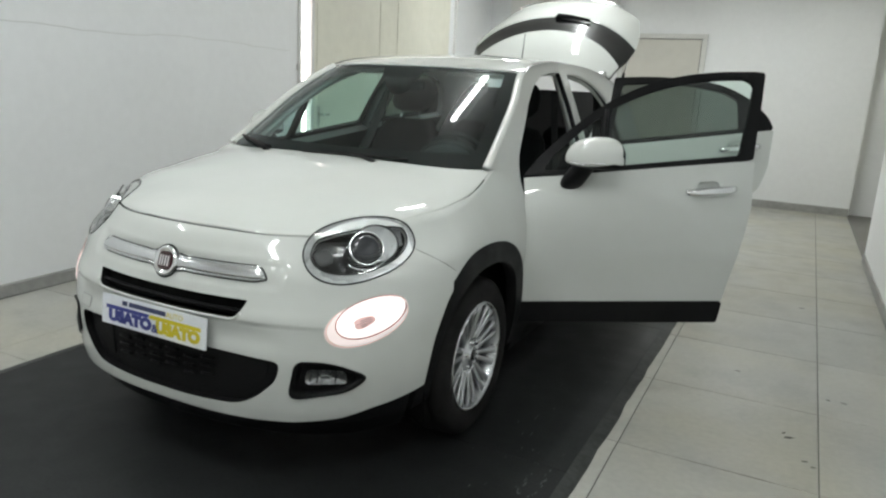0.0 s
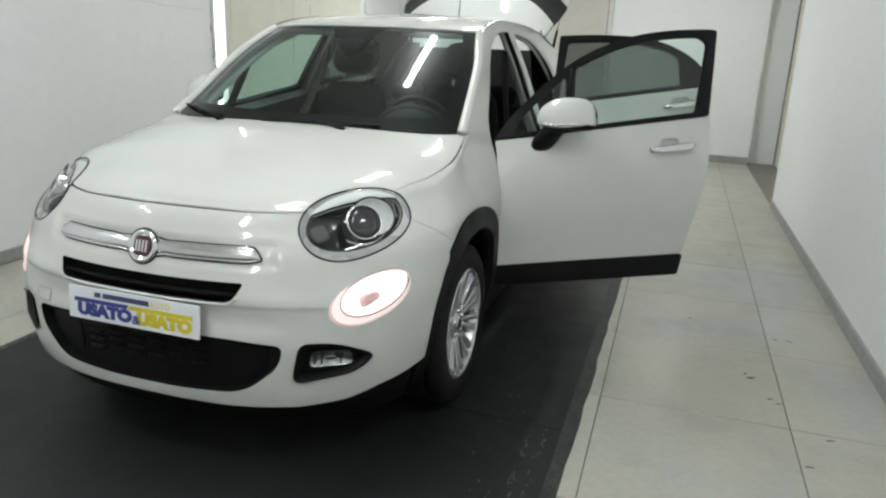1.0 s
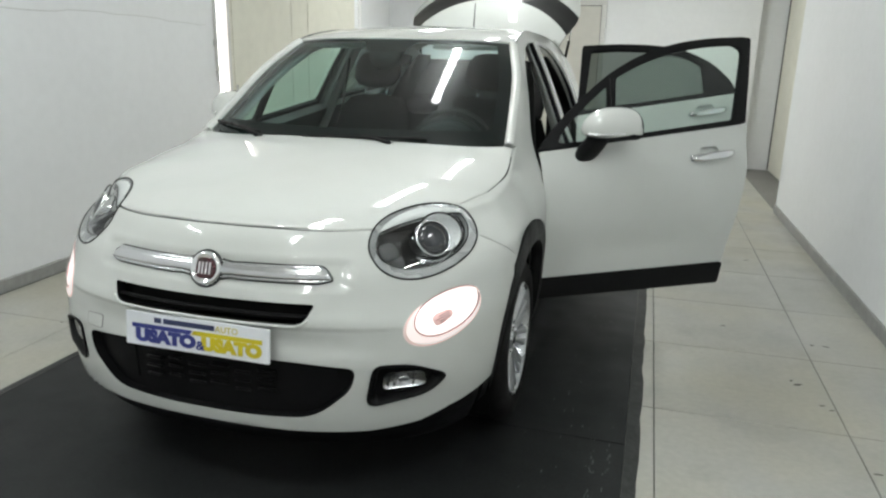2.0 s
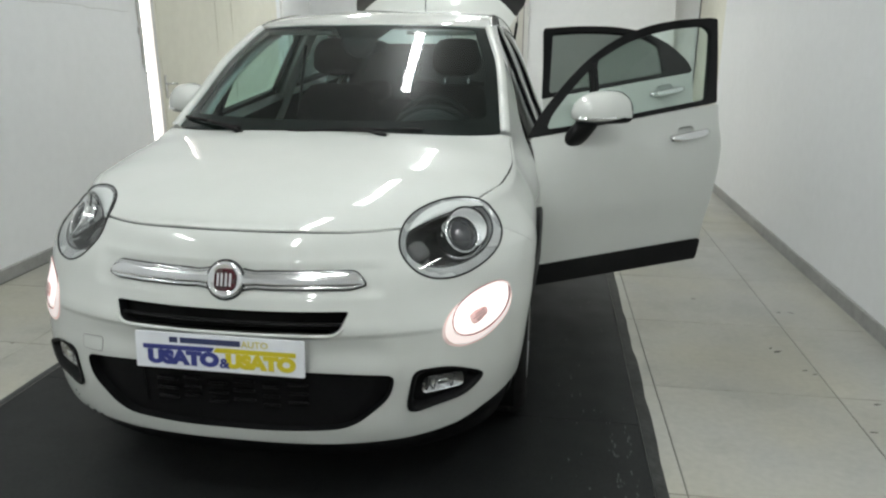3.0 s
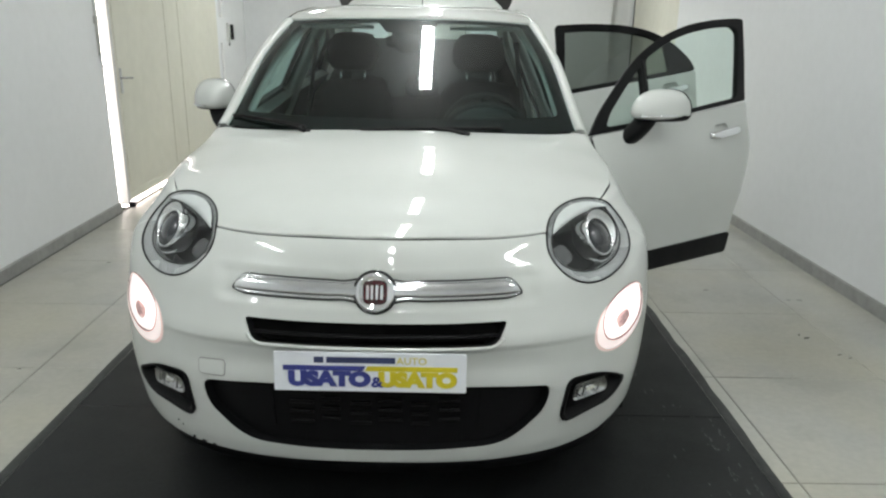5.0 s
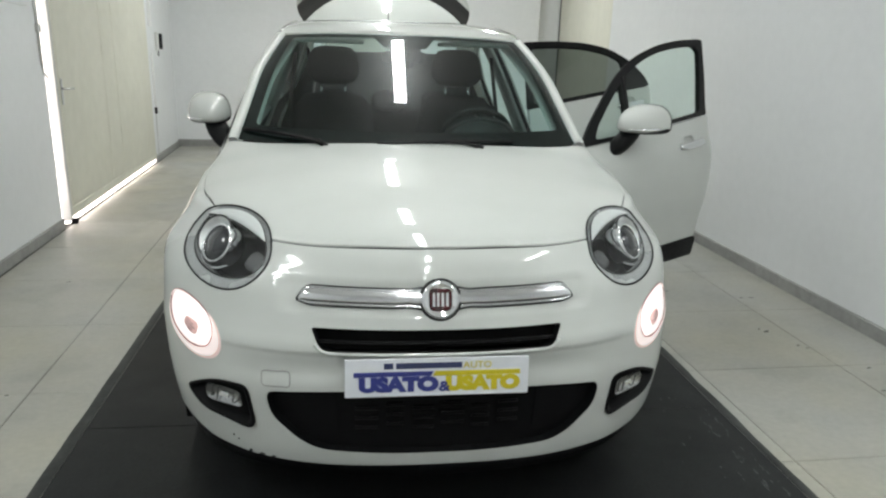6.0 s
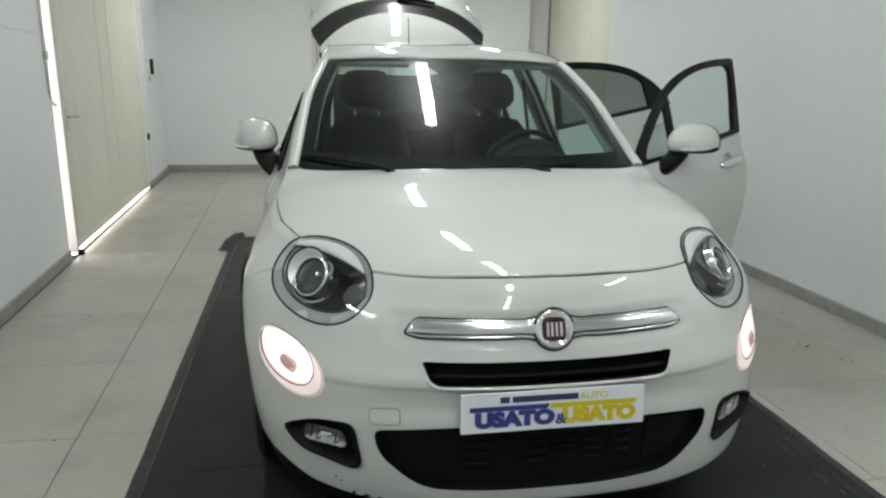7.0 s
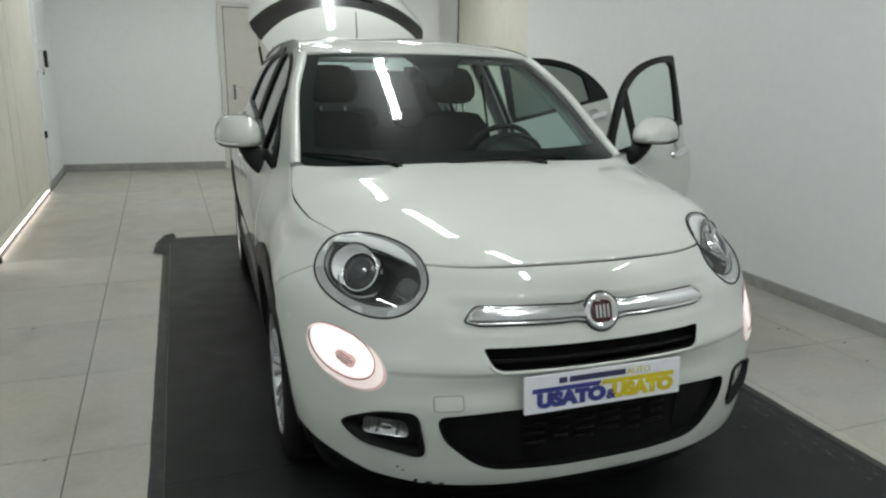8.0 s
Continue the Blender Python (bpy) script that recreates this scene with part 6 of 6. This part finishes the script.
def pad_rows(spec, power=3.0):
    """A stuffed form: rows of (centre, half-width across, half-depth, depth direction)."""
    return [[tuple(np.array(c) + np.array((1, 0, 0)) * a + np.array(dv) * b) for a, b in ring(w, d, 24, power)] for c, w, d, dv in spec]


def car_seat(x, y):
    s = part("seat", loft("seat", pad_rows([((x, y + 0.06, 0.44), 0.20, 0.22, (0, 1, 0)), ((x, y + 0.06, 0.48), 0.25, 0.27, (0, 1, 0)), ((x, y + 0.05, 0.56), 0.255, 0.27, (0, 1, 0.06)), ((x, y + 0.05, 0.60), 0.22, 0.24, (0, 1, 0.06))]), closed=True, cap=True), CLOTH, car, "black cloth seat with a tall backrest")
    lean = (0, 1, 0.28)
    spec = []
    for h, w, d in ((0.0, 0.20, 0.06), (0.05, 0.24, 0.085), (0.22, 0.25, 0.085), (0.45, 0.245, 0.08), (0.60, 0.215, 0.07), (0.66, 0.17, 0.05), (0.675, 0.11, 0.02)):
        spec.append(((x, y + 0.34 + 0.27 * h, 0.58 + 0.96 * h), w, d, lean))
    part("backrest", loft("backrest", pad_rows(spec), closed=True, cap=True), CLOTH, s)
    hb = (x, y + 0.34 + 0.27 * 0.79, 0.58 + 0.96 * 0.79)
    spec = [((hb[0], hb[1] + 0.27 * k, hb[2] + 0.96 * k), w, d, lean) for k, w, d in ((-0.055, 0.08, 0.02), (-0.04, 0.118, 0.045), (0.0, 0.148, 0.058), (0.06, 0.150, 0.055), (0.11, 0.138, 0.048), (0.145, 0.11, 0.035), (0.157, 0.07, 0.01))]
    part("headrest", loft("headrest", pad_rows(spec, 2.5), closed=True, cap=True), CLOTH, s, "black padded headrest")
    for dx in (-0.068, 0.068):
        part("post", tube("post", [(x + dx, hb[1] - 0.035, hb[2] - 0.13), (x + dx, hb[1] - 0.005, hb[2] - 0.03)], 0.006, n=6), CHROME, s)
    return s


car_seat(0.36, 1.78), car_seat(-0.36, 1.78)
rb = part("rear_bench", loft("rear_bench", pad_rows([((0, 2.82, 0.42), 0.58, 0.24, (0, 1, 0)), ((0, 2.82, 0.50), 0.62, 0.27, (0, 1, 0)), ((0, 2.82, 0.56), 0.60, 0.25, (0, 1, 0))], 5.0), closed=True, cap=True), CLOTH, car, "black cloth rear bench")
part("backrest", loft("backrest", pad_rows([((0, 3.05 + 0.30 * h, 0.52 + 0.95 * h), w, d, (0, 1, 0.3)) for h, w, d in ((0, 0.56, 0.06), (0.1, 0.62, 0.09), (0.4, 0.60, 0.08), (0.55, 0.55, 0.06), (0.58, 0.5, 0.02))], 5.0), closed=True, cap=True), CLOTH, rb)
for x in (-0.36, 0.0, 0.36):
    part("headrest", loft("headrest", pad_rows([((x, 3.22 + 0.3 * k, 1.10 + 0.95 * k), w, d, (0, 1, 0.3)) for k, w, d in ((-0.03, 0.07, 0.02), (0.0, 0.12, 0.045), (0.07, 0.12, 0.045), (0.11, 0.08, 0.02))], 2.8), closed=True, cap=True), CLOTH, rb)
part("headliner", surf("headliner", inset_skin(roof_skin, -0.035), [(-0.97, 0.02), (0.97, 0.02), (0.97, 0.98), (-0.97, 0.98)], (), 0.08, 0, flip=True, aspect=(0.6, 1.9)), HEADLINER, car, "pale grey headliner")
for s in (1, -1):
    pts = [(s * (float(cant(y)[0]) - 0.062), y + 0.03, float(cant(y)[1]) - 0.05) for y in np.linspace(1.16, 1.85, 10)]
    part("pillar_trim", tube("pillar_trim", pts, 0.027, n=8, flat=0.7), HEADLINER, car, "pale grey pillar trim")
    pts = [(s * (float(half_width(2.42 + 0.10 * t, 0.9 + 0.66 * t)) - 0.055), 2.38 + 0.12 * t, 0.85 + 0.70 * t) for t in np.linspace(0, 1, 8)]
    part("pillar_trim", tube("pillar_trim", pts, 0.040, n=8, flat=0.7), HEADLINER, car, "pale grey pillar trim")
    part("seat_belt", tube("seat_belt", [(s * 0.575, 2.40, 1.45), (s * 0.62, 2.36, 1.10), (s * 0.66, 2.32, 0.70)], 0.022, n=6, flat=0.12), DARK_TRIM, car)
# black lining of the load bay, inside the rear quarters
for s in (1, -1):
    rows = [[(s * x0, 3.36 + lead, z), (s * x1, 3.36 + lead, z), (s * x1, tail, z), (s * x0, tail, z)] for z, x0, x1, lead, tail in ((0.30, 0.56, 0.74, 0.0, 4.05), (0.95, 0.56, 0.77, 0.0, 4.05), (1.20, 0.55, 0.67, 0.06, 4.0), (1.40, 0.52, 0.57, 0.12, 3.9), (1.50, 0.48, 0.505, 0.2, 3.8))]
    part("quarter_trim", loft("quarter_trim", rows, closed=True, cap=True), DARK_TRIM, car, "black load-bay lining")
# the parcel shelf, pulled up with the tailgate
shelf = box(-0.53, 0.0, -0.012, 0.53, 0.74, 0.012, 0.008)
part("parcel_shelf", shelf, DARK_TRIM, car, "black parcel shelf pulled up by its cords", m=pose(0, 3.30, 1.06, 33, 0, 0))
# mirror and sensor pod at the head of the screen
pod = [[tuple(inset_skin(screen_skin, -d)(np.array([u]), np.array([v]))[0]) for u, v in ((-0.13 * k, 0.97), (0.13 * k, 0.97), (0.12 * k, 0.80), (0.06 * k, 0.765), (-0.06 * k, 0.765), (-0.12 * k, 0.80))] for d, k in ((0.006, 1.0), (0.05, 0.92), (0.07, 0.7))]
part("sensor_pod", loft("sensor_pod", pod, closed=True, cap=True), DARK_TRIM, car, "dark sensor pod behind the screen")
part("inner_mirror", loft("inner_mirror", pad_rows([((0, 1.63, 1.415), 0.08, 0.012, (0, 1, 0.2)), ((0, 1.63, 1.423), 0.105, 0.022, (0, 1, 0.2)), ((0, 1.63, 1.460), 0.11, 0.022, (0, 1, 0.2)), ((0, 1.63, 1.470), 0.08, 0.012, (0, 1, 0.2))], 3.5), closed=True, cap=True), DARK_TRIM, car, "black inner rear-view mirror")
for s in (-1, 1):
    part("sun_visor", box(s * 0.36 - 0.17, 1.72, 1.500, s * 0.36 + 0.17, 1.90, 1.518, 0.007), HEADLINER, car)
